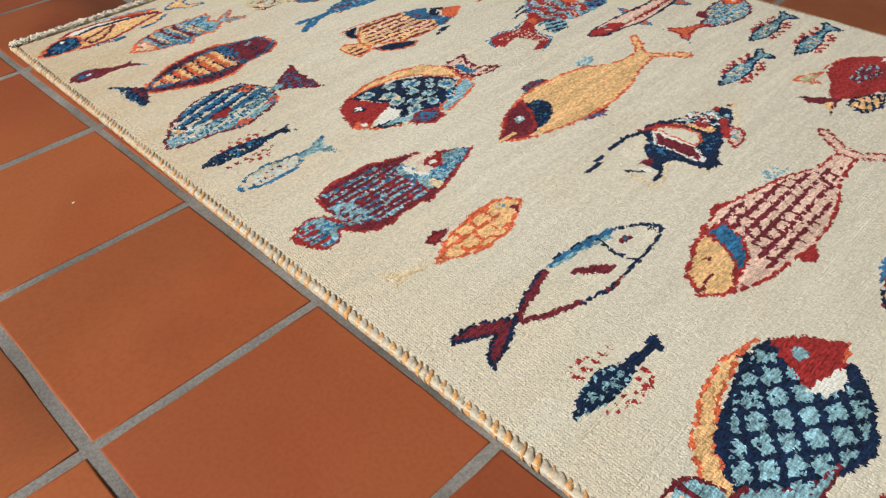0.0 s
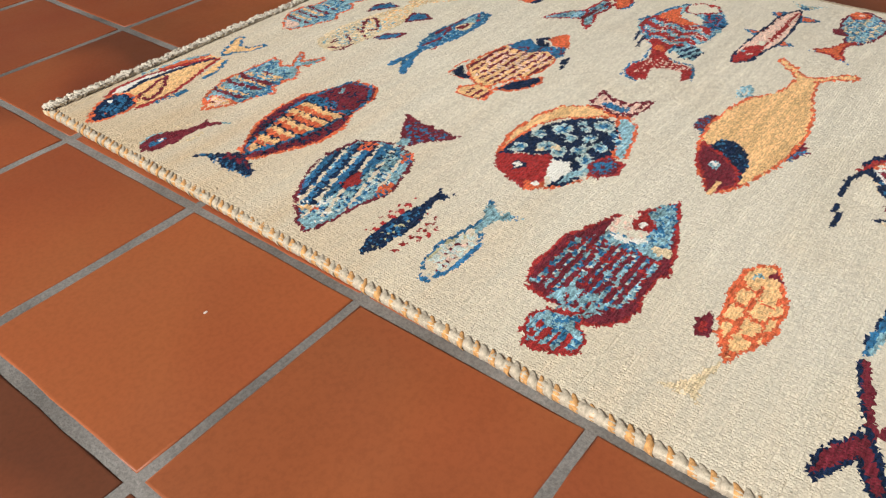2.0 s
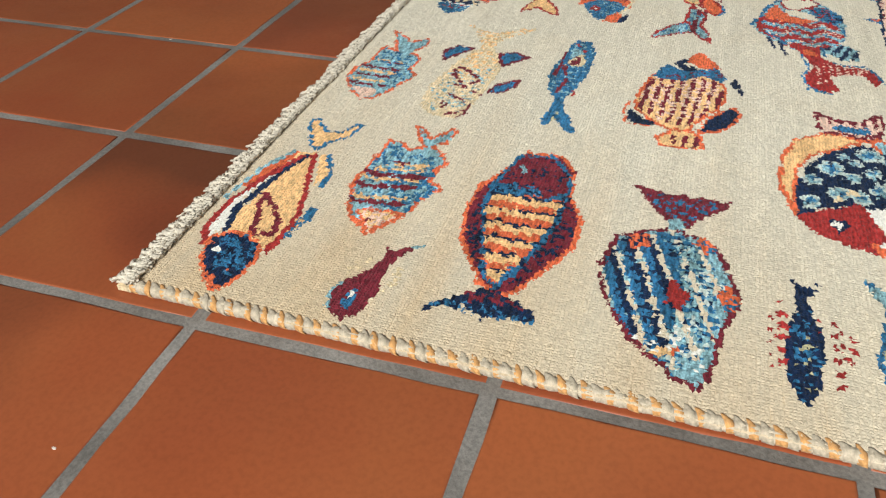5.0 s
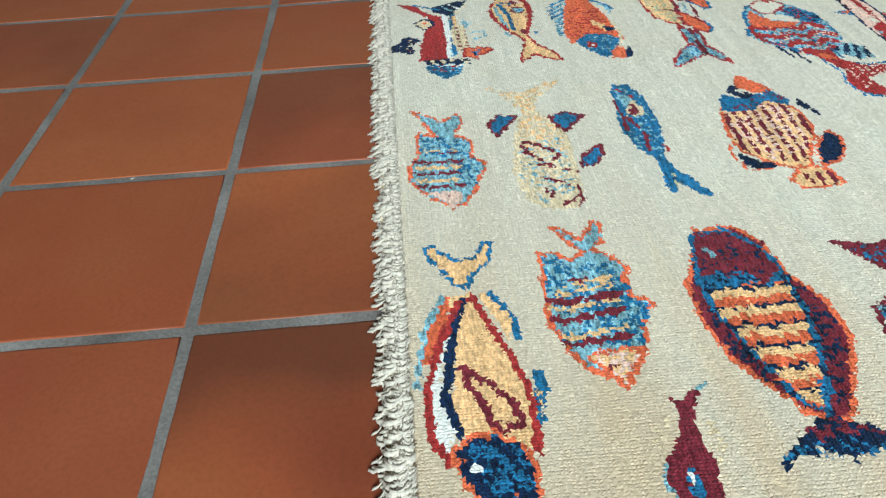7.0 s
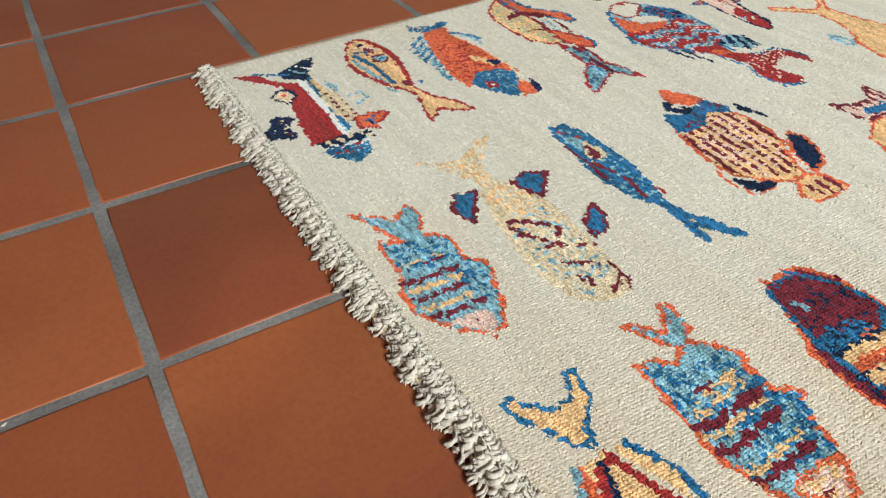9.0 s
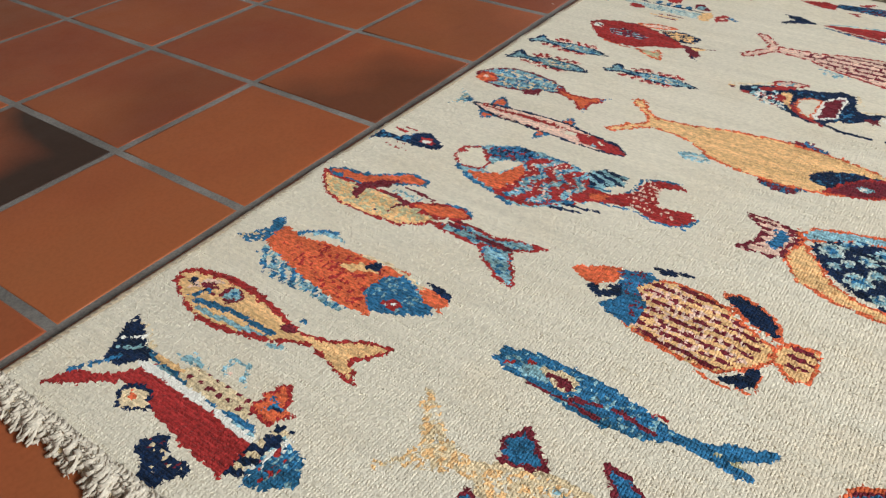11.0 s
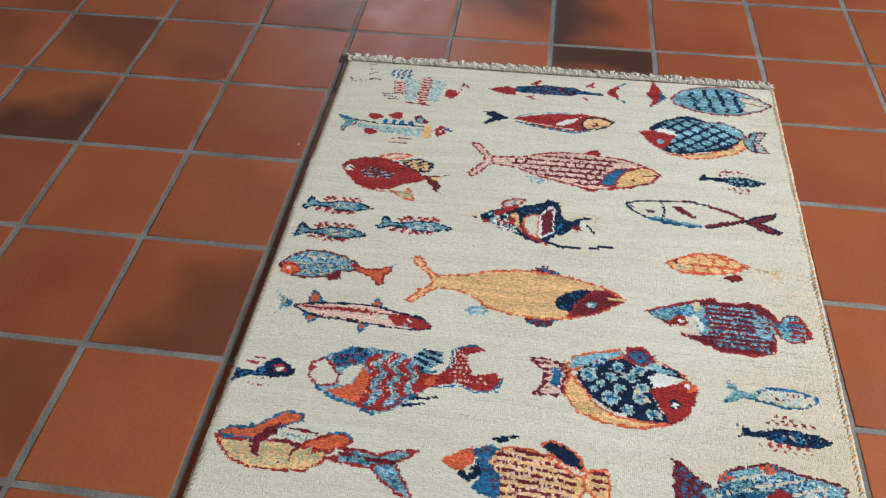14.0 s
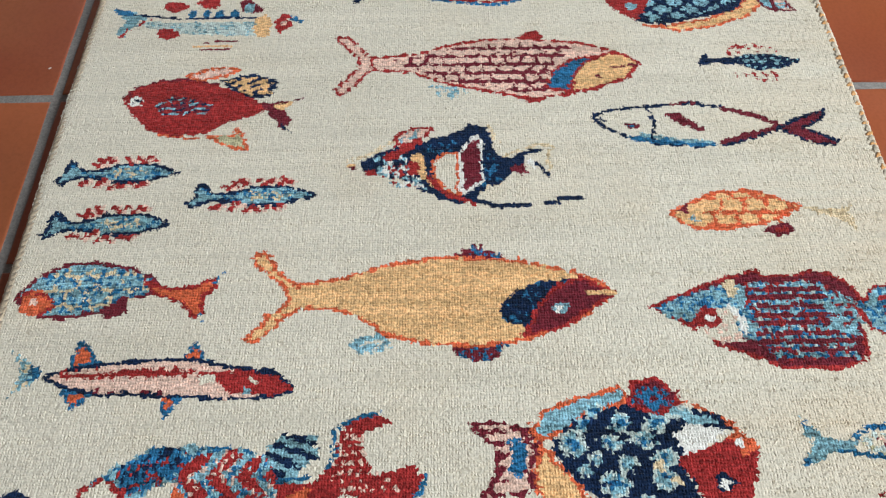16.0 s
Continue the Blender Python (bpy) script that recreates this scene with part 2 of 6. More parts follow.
class Motif:
    """A woven figure; all lengths are centimetres from its middle, x to the east and y to the north."""

    def __init__(self, label, x, y, wide=1.0, tall=1.0):
        self.x, self.y, self.label = (GX - x) * 100 / wide, (GY - y) * 100 / tall, label
        MOTIFS.append(label)
        self.me = len(MOTIFS)

    def lay(self, mask, yarn):
        knots[mask] = CODES.index(yarn)
        owner[mask & (owner == 0)] = self.me

    def inside(self, flat):
        pts = list(zip(flat[::2], flat[1::2]))
        mask = np.zeros((NY, NX), bool)
        for (xa, ya), (xb, yb) in zip(pts, pts[1:] + pts[:1]):
            if ya != yb:
                mask ^= ((ya > self.y) != (yb > self.y)) & (self.x < (xb - xa) * (self.y - ya) / (yb - ya) + xa)
        return mask

    def near(self, flat, width):
        pts = list(zip(flat[::2], flat[1::2]))
        best = np.full((NY, NX), 1e9)
        for (xa, ya), (xb, yb) in zip(pts, pts[1:]):
            dx, dy = xb - xa, yb - ya
            f = np.clip(((self.x - xa) * dx + (self.y - ya) * dy) / (dx * dx + dy * dy + 1e-9), 0, 1)
            best = np.minimum(best, np.hypot(self.x - xa - f * dx, self.y - ya - f * dy))
        return best <= width / 2

    def fill(self, yarn, *p):
        self.lay(self.inside(p), yarn)

    def edged(self, yarn, rim, *p):
        self.lay(self.inside(p), yarn)
        self.lay(self.near((*p, p[0], p[1]), 0.34), rim)

    def line(self, yarn, width, *p):
        self.lay(self.near(p, width), yarn)

    def spot(self, yarn, x, y, rx, ry):
        self.lay(((self.x - x) / rx) ** 2 + ((self.y - y) / ry) ** 2 <= 1, yarn)

    def mixed(self, yarn, share, *p):
        self.lay(self.inside(p) & (np.roll(LOT, self.me * 7 + ord(yarn), 1) < share), yarn)

    def bars(self, yarn, turn, period, share, wave, shift, *p):
        a = radians(turn)
        along, across = self.x * math.cos(a) + self.y * math.sin(a), self.y * math.cos(a) - self.x * math.sin(a)
        ph = (across + wave * np.abs((along / 1.6) % 2 - 1) * 0.9) / period + shift
        self.lay(self.inside(p) & (ph % 1 < share) & (LOT > 0.05), yarn)

    def ticks(self, yarn, size, *p):
        """Short slanting stitches in staggered rows."""
        row = np.floor(self.y / size)
        self.lay(self.inside(p) & (((self.x + self.y * 0.5) / size + row * 0.5) % 1 < 0.42) & ((self.y / size) % 1 < 0.62), yarn)

    def scales(self, yarn, size, *p):
        """A lattice of scale outlines in staggered rows."""
        row = np.floor(self.y / size)
        fx, fy = (self.x / (size * 1.35) + row * 0.5) % 1, (self.y / size) % 1
        self.lay(self.inside(p) & ((fy < 0.28) | (fx < 0.2)) & (LOT > 0.12), yarn)

    def lattice(self, yarn, size, *p):
        """Lozenges between diagonal lines."""
        u, v = (self.x * 0.8 + self.y) / size, (self.x * 0.8 - self.y) / size
        self.lay(self.inside(p) & (u % 1 > 0.27) & (v % 1 > 0.27) & (LOT > 0.06), yarn)

    def flower(self, x, y, rx, ry):
        """A ragged pale rosette with a blue heart."""
        u, v = (self.x - x) / rx, (self.y - y) / ry
        d = np.hypot(u, v) / (1 + 0.16 * np.cos(np.arctan2(v, u) * 7 + x))
        self.lay((d < 0.92) & (LOT > 0.04), "a")
        self.lay((d < 0.72) & (LOT > 0.15), "l")
        self.lay((d < 0.45) & (LOT > 0.4), "b")



def little_fish(m):
    """Blue body in a navy outline, with pairs of red and pink knots along back and belly."""
    m.edged("l", "k", -4.8, 1.5, -4.2, 1.0, -3.7, 0.3, -2.1, 0.2, -0.7, 0.6, 0.1, 1.0, 3.1, 1.0, 4.4, 0.6, 5.5, 0.1, 5.9, -0.1, 5.2, -0.4, 3.6, -0.8, 3.1, -1.2, -0.2, -1.2, -1.0, -0.7, -3.4, -0.6, -4.2, -0.8, -5.3, -1.4, -5.7, -1.0, -5.0, -0.2, -5.0, 0.8)
    m.mixed("b", 0.35, -4.2, 0.3, -2.1, 0.0, 0.1, 0.7, 3.1, 0.7, 5.2, -0.1, 3.1, -0.8, -0.2, -0.8, -3.4, -0.4)
    m.mixed("t", 0.3, -0.6, 0.3, 1.0, 0.7, 3.1, 0.6, 3.7, -0.1, 2.5, -0.7, 0.1, -0.7)
    m.fill("k", -4.8, 1.5, -4.2, 1.0, -3.8, 0.5, -4.6, 0.5)
    m.mixed("b", 0.5, -4.8, 1.4, -4.3, 1.0, -3.9, 0.6, -4.5, 0.6)
    for x, y in ((-2.6, 1.0), (-1.9, 1.5), (-1.6, 1.0), (-1.1, 1.9), (-0.8, 1.4), (-2.1, 0.8), (0.5, 1.8), (1.0, 1.4), (1.7, 1.8), (2.3, 1.3), (2.8, 1.9), (3.3, 1.5), (-3.4, -1.4), (-2.8, -1.2), (-1.8, -1.6), (-1.5, -1.3), (-1.0, -1.0), (-0.4, -1.8), (0.2, -1.5), (0.7, -1.8), (1.5, -1.5), (2.2, -1.6), (2.7, -1.3)):
        m.spot("p", x + 0.45, y - 0.05, 0.3, 0.26)
        m.spot("r", x, y, 0.32, 0.28)


m = Motif("small dark woven marks in the rug's corner", 0.272, 0.682)
m.line("m", 0.24, 0.2, 2.6, 1.4, 3.0)
m.line("m", 0.24, 0.4, 1.1, 1.7, 1.8)
m.line("m", 0.24, 0.7, -0.4, 2.1, 0.4)
m.line("m", 0.24, 0.5, -1.9, 3.2, -1.6)
m.line("m", 0.24, -3.1, -1.4, -2.2, -2.6)
m.line("m", 0.24, -2.1, -2.9, -0.7, -2.3)
m.line("m", 0.24, -0.3, -2.9, 0.6, -2.4)

m = Motif("patchy fish shape in pale blue, pink and red wool", 0.393, 0.648, 0.972, 1.004)
m.bars("b", 60, 0.9, 0.5, 0, 0, -7.9, 4.8, -3.7, 5.5, -2.8, 3.1, -6.0, 1.8, -7.4, 3.0)
m.fill("p", -6.4, 1.3, -3.6, 1.3, -3.6, -2.8, -5.9, -3.1)
m.bars("r", 0, 0.8, 0.45, 0.5, 0, -6.4, 1.3, -3.6, 1.3, -3.6, -2.8, -5.9, -3.1)
m.fill("a", -4.5, 2.3, 3.7, 2.3, 3.2, -4.3, -3.2, -4.7)
m.mixed("l", 0.3, -4.5, 2.6, 3.9, 2.6, 3.4, -4.6, -3.2, -4.7)
m.mixed("c", 0.2, -4.5, 2.6, 3.9, 2.6, 3.4, -4.6, -3.2, -4.7)
m.fill("p", -1.2, 3.1, 0.9, 3.1, 1.0, -5.4, -1.1, -5.4)
m.bars("r", 0, 0.8, 0.45, 0.5, 0, -1.2, 3.1, 0.9, 3.1, 1.0, -5.4, -1.1, -5.4)
m.spot("r", 5.3, -1.5, 1.23, 1.44)
m.line("r", 0.3, 6.7, -1.1, 7.1, 2.1, 8.4, 0.8)
m.line("r", 0.3, -3.4, -5.1, 2.0, -5.6)
m.line("p", 0.3, 6.1, 0.2, 7.1, 1.0)
m.line("k", 0.25, -8.3, -2.8, -6.1, -2.8)
m.line("k", 0.25, -7.4, -3.6, -5.3, -3.7)
m.line("k", 0.25, -6.8, -4.3, -4.5, -4.2)

m = Motif("slender navy fish shape with red snout and fins", 0.642, 0.670, 0.974, 0.984)
m.fill("k", -8.2, 0.3, -2.3, 1.3, 3.5, 1.2, 4.5, 0.2, 8.6, -0.3, 8.6, -0.8, 4.4, -0.8, 2.8, -1.6, -2.3, -1.8, -8.0, -1.5)
m.mixed("b", 0.3, -8.2, 0.3, -2.3, 1.3, 3.5, 1.2, 4.5, 0.2, 8.6, -0.3, 8.6, -0.8, 4.4, -0.8, 2.8, -1.6, -2.3, -1.8, -8.0, -1.5)
m.mixed("m", 0.2, -5.4, 1.2, 3.5, 1.2, 2.8, -1.6, -4.4, -1.8)
m.fill("r", -13.4, -1.3, -10.1, 0.2, -8.0, -0.5, -8.2, -2.3, -10.6, -2.3)
m.fill("r", 9.4, 0.5, 11.2, 2.5, 12.0, 3.2, 11.2, 0.5, 11.4, -1.3, 9.7, -0.8)
m.line("b", 0.3, 11.4, 2.5, 13.4, 3.7)
m.line("b", 0.3, 11.1, -1.3, 13.0, -2.8)
m.fill("r", -5.4, 1.5, -3.5, 2.9, -3.1, 2.4, -4.1, 1.0)
m.fill("r", -5.9, -2.8, -4.1, -3.8, -4.6, -2.1)
m.fill("r", 4.9, 1.7, 7.1, 3.5, 6.7, 1.5)
m.fill("r", 3.7, -1.8, 5.9, -2.8, 5.4, -1.8)

m = Motif("oval fish shape banded in navy and pale blue", 0.920, 0.674, 1.008, 0.991)
m.fill("r", -9.9, 4.5, -8.8, 2.3, -7.8, -0.2, -8.8, -1.7, -11.2, -4.6, -10.2, -1.7, -11.1, 0.3)
m.fill("b", -8.6, 1.6, -7.6, -0.4, -9.5, -3.0, -8.9, -0.7)
m.edged("l", "r", -7.0, -0.6, -4.7, 2.3, -0.8, 3.7, 3.5, 4.2, 6.4, 2.8, 9.2, 1.1, 11.2, -0.7, 9.0, -2.5, 5.1, -4.1, 1.0, -4.5, -2.9, -3.8, -5.8, -2.4)
m.bars("k", 102, 2.5, 0.3, 0.5, 0, -4.2, 1.6, -0.9, 3.0, 3.4, 3.3, 6.8, 2.0, 5.8, -3.3, 1.1, -4.0, -2.9, -3.3, -4.8, -2.4)
m.mixed("b", 0.14, -4.2, 1.6, -0.9, 3.0, 3.4, 3.3, 6.8, 2.0, 5.8, -3.3, 1.1, -4.0, -2.9, -3.3, -4.8, -2.4)
m.fill("c", 5.5, 1.3, 8.6, 0.8, 10.7, -0.7, 8.6, -2.2, 5.9, -3.0, 6.5, -0.6)
m.line("r", 0.24, 6.4, -0.1, 9.8, -1.1)
m.line("r", 0.3, 5.6, 1.5, 8.7, 0.9)

m = Motif("slender pale blue fish shape with red bumps", 0.354, 0.520, 0.981, 0.997)
m.fill("l", -11.1, 2.8, -8.8, 2.4, -7.1, 1.2, -7.9, 0.2, -9.1, -2.0, -9.9, -1.3, -9.2, 0.6)
m.fill("b", -11.1, 2.8, -8.8, 2.4, -8.2, 1.7, -10.1, 1.6)
m.fill("a", -8.0, 0.5, 5.3, 0.2, 5.5, -1.9, -0.8, -1.8, -6.9, -0.5)
m.mixed("l", 0.25, -8.0, 0.5, 5.3, 0.2, 5.5, -1.9, -0.8, -1.8, -6.9, -0.5)
m.line("k", 0.32, -8.2, 1.7, -2.7, 0.9, 2.7, 1.1, 6.2, 0.8)
m.line("r", 0.3, -9.6, -2.0, -7.9, -0.1, -6.6, 0.9)
m.spot("r", -3.9, 3.0, 1.39, 0.89)
m.spot("r", 0.0, 3.5, 1.19, 1.05)
m.fill("m", 3.3, 3.5, 4.4, 4.2, 6.4, 2.0, 3.9, 1.7)
m.spot("l", 4.5, 2.6, 0.59, 0.74)
m.spot("b", -1.8, 1.7, 0.49, 0.59)
m.spot("b", -0.3, 1.7, 0.49, 0.59)
m.spot("b", 1.2, 1.7, 0.49, 0.59)
m.spot("b", 2.9, 1.7, 0.49, 0.59)
m.spot("y", 6.3, -0.5, 1.07, 1.72)
m.fill("r", 7.5, 0.2, 8.8, 1.7, 9.7, -0.5, 8.3, -1.8)
m.fill("p", 8.1, -0.1, 8.9, 0.5, 8.9, -0.6)
m.fill("b", 9.2, 1.4, 11.2, 0.2, 9.9, 0.1)
m.spot("r", -4.1, -1.5, 1.26, 0.86)
m.line("m", 0.24, -0.0, -3.0, 3.8, -2.9)
m.line("m", 0.24, -0.1, -4.2, 3.0, -4.2)
m.line("y", 0.24, -1.1, -3.7, 3.2, -3.6)

m = Motif("red fish shape with a navy tail and gold head", 0.630, 0.573, 0.967, 0.989)
m.fill("k", -12.3, 1.5, -10.4, 1.8, -7.3, 0.1, -9.0, -0.8, -12.1, -2.5, -10.8, -0.2)
m.line("l", 0.3, -6.0, 0.9, -2.0, 2.4, 4.0, 2.9)
m.edged("r", "r", -6.5, 0.1, -3.0, 1.3, 1.0, 2.3, 6.5, 2.6, 10.0, 2.1, 12.2, 1.1, 10.3, -0.8, 6.8, -2.0, 3.8, -2.3, -0.1, -1.8, -4.0, -0.8)
m.line("b", 0.4, -6.0, -0.8, -1.1, -2.0, 4.3, -2.9, 7.3, -2.1)
m.line("c", 0.24, -6.0, -0.3, -1.1, -1.2, 4.8, -2.0)
m.edged("y", "k", 7.0, 1.7, 9.5, 2.0, 12.1, 0.9, 9.8, -1.1, 6.8, -1.7, 6.1, -0.0)
m.line("m", 0.3, 8.2, 0.4, 9.0, 0.4, 9.0, -0.5, 8.2, -0.5)
m.fill("w", 1.2, -0.8, 3.3, 1.0, 5.8, 1.7, 4.6, 0.1, 2.6, -1.1)

m = Motif("fish shape with blue lattice scales and a red head", 0.903, 0.558, 0.982, 0.977)
m.edged("y", "o", -7.0, -5.1, -4.7, -5.4, 0.2, -4.4, 4.4, -2.4, 7.1, 1.4, 7.9, -1.2, 5.1, -3.8, 1.0, -5.5, -2.9, -6.1)
m.fill("k", -9.7, 1.8, -7.4, 4.1, -3.1, 6.1, -1.3, 6.0, 1.6, 4.4, 5.6, 4.1, 7.2, 2.1, 6.2, -0.4, 3.3, -3.1, -0.7, -4.1, -4.6, -5.1, -7.5, -4.5)
m.edged("l", "m", -0.3, 4.7, 3.7, 4.9, 6.9, 2.9, 7.6, 0.3, 6.0, 0.8, 3.5, 3.7)
m.lattice("l", 2.5, -7.4, 3.8, -3.2, 5.4, 5.5, 3.8, 6.3, -0.1, -0.6, -3.8, -6.0, -4.7)
m.fill("w", -9.3, 0.7, -7.7, 2.0, -5.2, 1.5, -4.7, 0.1)
m.fill("r", -11.4, 0.3, -9.2, 1.3, -4.9, -0.0, -6.5, -2.7, -7.6, -4.4, -9.7, -2.7)
m.spot("l", -7.8, -1.9, 0.78, 0.59)
m.line("o", 0.3, -11.4, 0.4, -9.2, 1.0)
m.edged("l", "m", 7.2, 0.3, 8.8, 2.6, 11.3, 3.0, 9.7, -0.1, 10.7, -2.9, 8.2, -2.8, 7.1, -1.3)
m.bars("p", 0, 0.7, 0.45, 0, 0, 9.4, 2.3, 11.3, 2.9, 9.7, -0.1, 10.6, -2.8, 8.4, -2.6)
m.line("m", 0.3, 9.5, 2.6, 8.7, -0.1, 8.7, -2.8)

m = Motif("round red fish shape with striped fins", 0.378, 0.395, 0.991, 0.986)
m.edged("p", "o", -3.4, 4.7, -0.3, 5.8, 2.3, 5.5, 0.8, 4.6, -1.9, 3.9)
m.edged("y", "k", 0.4, 3.8, 3.6, 4.7, 6.0, 3.7, 5.9, 1.6, 3.2, 1.4)
m.bars("k", 25, 0.8, 0.4, 0, 0, 0.4, 3.8, 3.6, 4.7, 6.0, 3.7, 5.9, 1.6, 3.2, 1.4)
m.fill("r", -9.5, 1.3, -8.3, 3.0, -6.1, 3.9, -3.4, 4.1, 0.0, 3.3, 3.0, 1.7, 5.9, 0.0, 4.6, -1.2, 2.0, -2.1, -0.1, -3.6, -3.7, -4.0, -6.1, -3.0, -8.2, -0.9)
m.fill("m", 4.9, 0.4, 7.7, 0.7, 9.5, 1.3, 7.3, -0.5, 8.3, -2.1, 7.5, -3.4, 6.0, -1.2)
m.fill("y", 5.9, 0.0, 8.7, 0.9, 7.3, -0.6)
m.line("k", 0.3, 7.2, -2.6, 8.2, -3.6)
m.edged("g", "o", -0.1, -4.0, 2.6, -4.0, 3.0, -2.9, 4.1, -5.8, 2.5, -5.5)
m.line("o", 0.24, -5.1, -3.7, -0.9, -4.3)
m.line("m", 0.3, -9.5, 1.3, -8.3, 3.0, -6.1, 3.9, -3.4, 4.1, 0.0, 3.3)
m.spot("w", -8.0, 0.9, 0.65, 0.77)
m.spot("k", -8.0, 0.9, 0.28, 0.39)
m.mixed("m", 0.6, -6.1, 0.2, -4.0, 1.8, 0.1, 0.4, -0.4, -1.0, -5.0, -1.0)
m.bars("l", 12, 0.75, 0.45, 0.7, 0, -6.1, 0.2, -4.0, 1.8, 0.1, 0.4, -0.4, -1.0, -5.0, -1.0)
m.bars("k", 12, 0.75, 0.2, 0.7, 0, -6.1, 0.2, -4.0, 1.8, 0.1, 0.4, -0.4, -1.0, -5.0, -1.0)

m = Motif("large pink fish shape with maroon scale marks", 0.662, 0.448, 0.988, 1.008)
m.fill("l", -6.1, -2.8, -4.4, -2.6, -2.0, -3.8, -3.7, -4.7, -5.6, -4.1)
m.mixed("c", 0.5, -6.1, -2.8, -4.4, -2.6, -2.0, -3.8, -3.7, -4.7, -5.6, -4.1)
m.edged("p", "r", -16.5, 4.5, -15.4, 4.8, -12.8, 1.6, -11.7, 1.2, -11.7, -0.3, -12.7, -0.6, -15.4, -3.9, -16.4, -3.3, -13.7, 0.2, -14.0, 1.3)
m.fill("r", 2.8, 4.1, 5.2, 5.5, 6.5, 4.1)
m.fill("r", 2.7, -4.4, 6.2, -4.8, 4.2, -5.4)
m.edged("p", "r", -12.5, 1.3, -7.7, 1.9, -4.3, 3.2, -0.3, 4.0, 4.3, 4.1, 9.9, 3.4, 13.2, 2.3, 16.5, 0.1, 14.5, -2.1, 11.0, -3.5, 8.2, -4.2, 4.3, -4.7, -0.0, -3.7, -5.0, -2.4, -8.3, -0.8, -12.4, -0.4)
m.scales("m", 1.25, -10.5, 1.1, -7.4, 1.5, -4.3, 2.7, -0.3, 3.5, 4.2, 3.6, 9.3, 2.8, 7.4, 0.0, 5.7, -3.8, 4.3, -4.1, -0.0, -3.1, -5.0, -2.0, -8.0, -0.5)
m.edged("b", "r", 6.0, -3.3, 6.7, -1.1, 9.1, 0.8, 12.6, 1.5, 10.2, -0.0, 8.9, -1.9, 8.2, -3.8)
m.fill("b", 6.3, -3.0, 7.0, -1.1, 9.1, 0.6, 12.0, 1.3, 10.2, -0.0, 8.9, -1.8, 8.0, -3.4)
m.edged("y", "r", 8.6, -3.9, 8.9, -1.9, 10.3, 0.2, 12.6, 1.5, 14.3, 1.7, 16.4, 0.1, 14.5, -2.0, 11.0, -3.4)
m.line("m", 0.26, 13.2, -0.4, 15.8, -0.2)
m.spot("m", 11.6, -1.7, 0.39, 0.31)

m = Motif("small navy fish shape with red dotted fins", 0.941, 0.447, 0.994, 1.008)
m.fill("k", -5.7, -0.1, -4.6, 1.7, -4.2, 0.7, -1.9, 0.8, -0.1, 1.4, 2.7, 1.3, 5.8, 0.3, 3.5, -0.8, 0.6, -1.2, -1.5, -0.2, -4.3, 0.0, -5.5, -0.4)
m.mixed("l", 0.3, -1.9, 0.8, -0.1, 1.4, 2.7, 1.3, 5.6, 0.3, 3.5, -0.8, 0.6, -1.2)
m.ticks("r", 1.05, -2.6, 1.7, -1.3, 3.0, 3.2, 2.4, 3.0, 1.5, -0.1, 1.7, -2.2, 1.0)
m.ticks("r", 1.05, -3.0, -0.6, 0.6, -1.4, 2.9, -1.1, 2.2, -2.9, -0.8, -2.7, -2.8, -1.6)

m = Motif("small blue fish shape with red leg-like stitches", 0.299, 0.311, 0.992, 1.005)
little_fish(m)

m = Motif("small blue fish shape with red leg-like stitches", 0.300, 0.251, 1.003, 1.008)
little_fish(m)

m = Motif("small blue fish shape with red leg-like stitches", 0.431, 0.281, 1.044, 0.994)
little_fish(m)

m = Motif("angular navy fish shape with a long trailing filament", 0.631, 0.311, 0.989, 0.993)
m.line("t", 0.3, -11.2, 1.0, -9.2, 1.7, -7.4, 3.0, -4.8, 4.2)
m.line("t", 0.32, 2.7, 5.3, 3.6, 2.9, 3.6, 1.0, 5.7, 2.0, 7.5, 2.7, 9.0, 2.6, 8.4, 1.0, 8.7, -0.5)
m.line("t", 0.35, 1.7, -2.9, 3.1, -2.3, 6.1, -1.7)
m.fill("k", -10.1, 0.6, -8.0, 2.1, -5.1, 2.9, -1.6, 4.0, 1.1, 5.5, 2.5, 5.0, 3.1, 2.1, 4.3, 1.0, 6.0, 1.0, 6.0, -0.5, 4.6, -0.9, 3.7, -2.0, 1.6, -3.0, 1.3, -4.5, -1.0, -4.4, -2.7, -3.6, -5.1, -2.0, -7.4, -0.9, -9.5, -0.5)
m.mixed("b", 0.25, -3.9, 2.9, -0.4, 3.6, -0.7, 2.0, -3.0, 1.2)
m.mixed("b", 0.3, 2.0, 2.0, 4.0, 0.6, 3.7, -1.7, 1.8, -2.6)
m.mixed("l", 0.38, -8.9, 1.2, -7.4, 2.1, -4.8, 1.0, -3.3, -2.6, -6.3, -2.4, -8.0, -0.9)
m.mixed("r", 0.28, -8.0, 0.6, -4.8, 0.6, -3.9, -2.6, -6.3, -2.6, -8.0, -0.9)
m.mixed("w", 0.2, -8.0, 1.7, -4.8, 1.0, -3.6, -2.4, -6.3, -2.4, -8.0, -0.9)
m.edged("p", "r", -6.7, 2.9, -6.6, 4.0, -4.8, 5.1, -3.0, 5.0, -3.9, 3.8, -4.8, 3.1)
m.mixed("l", 0.3, -6.5, 3.2, -6.3, 3.9, -4.8, 4.9, -3.6, 4.8, -4.5, 3.6)
m.line("r", 0.9, -7.3, 1.2, -6.0, 2.1, -4.7, 3.1)
m.fill("r", -9.5, -0.8, -9.1, 0.0, -8.2, -0.2, -8.4, -0.9)
m.line("y", 0.3, -11.5, 0.3, -10.6, 0.5)
m.fill("m", -11.2, 0.3, -10.4, 0.5, -10.4, -0.2, -10.8, -0.2)
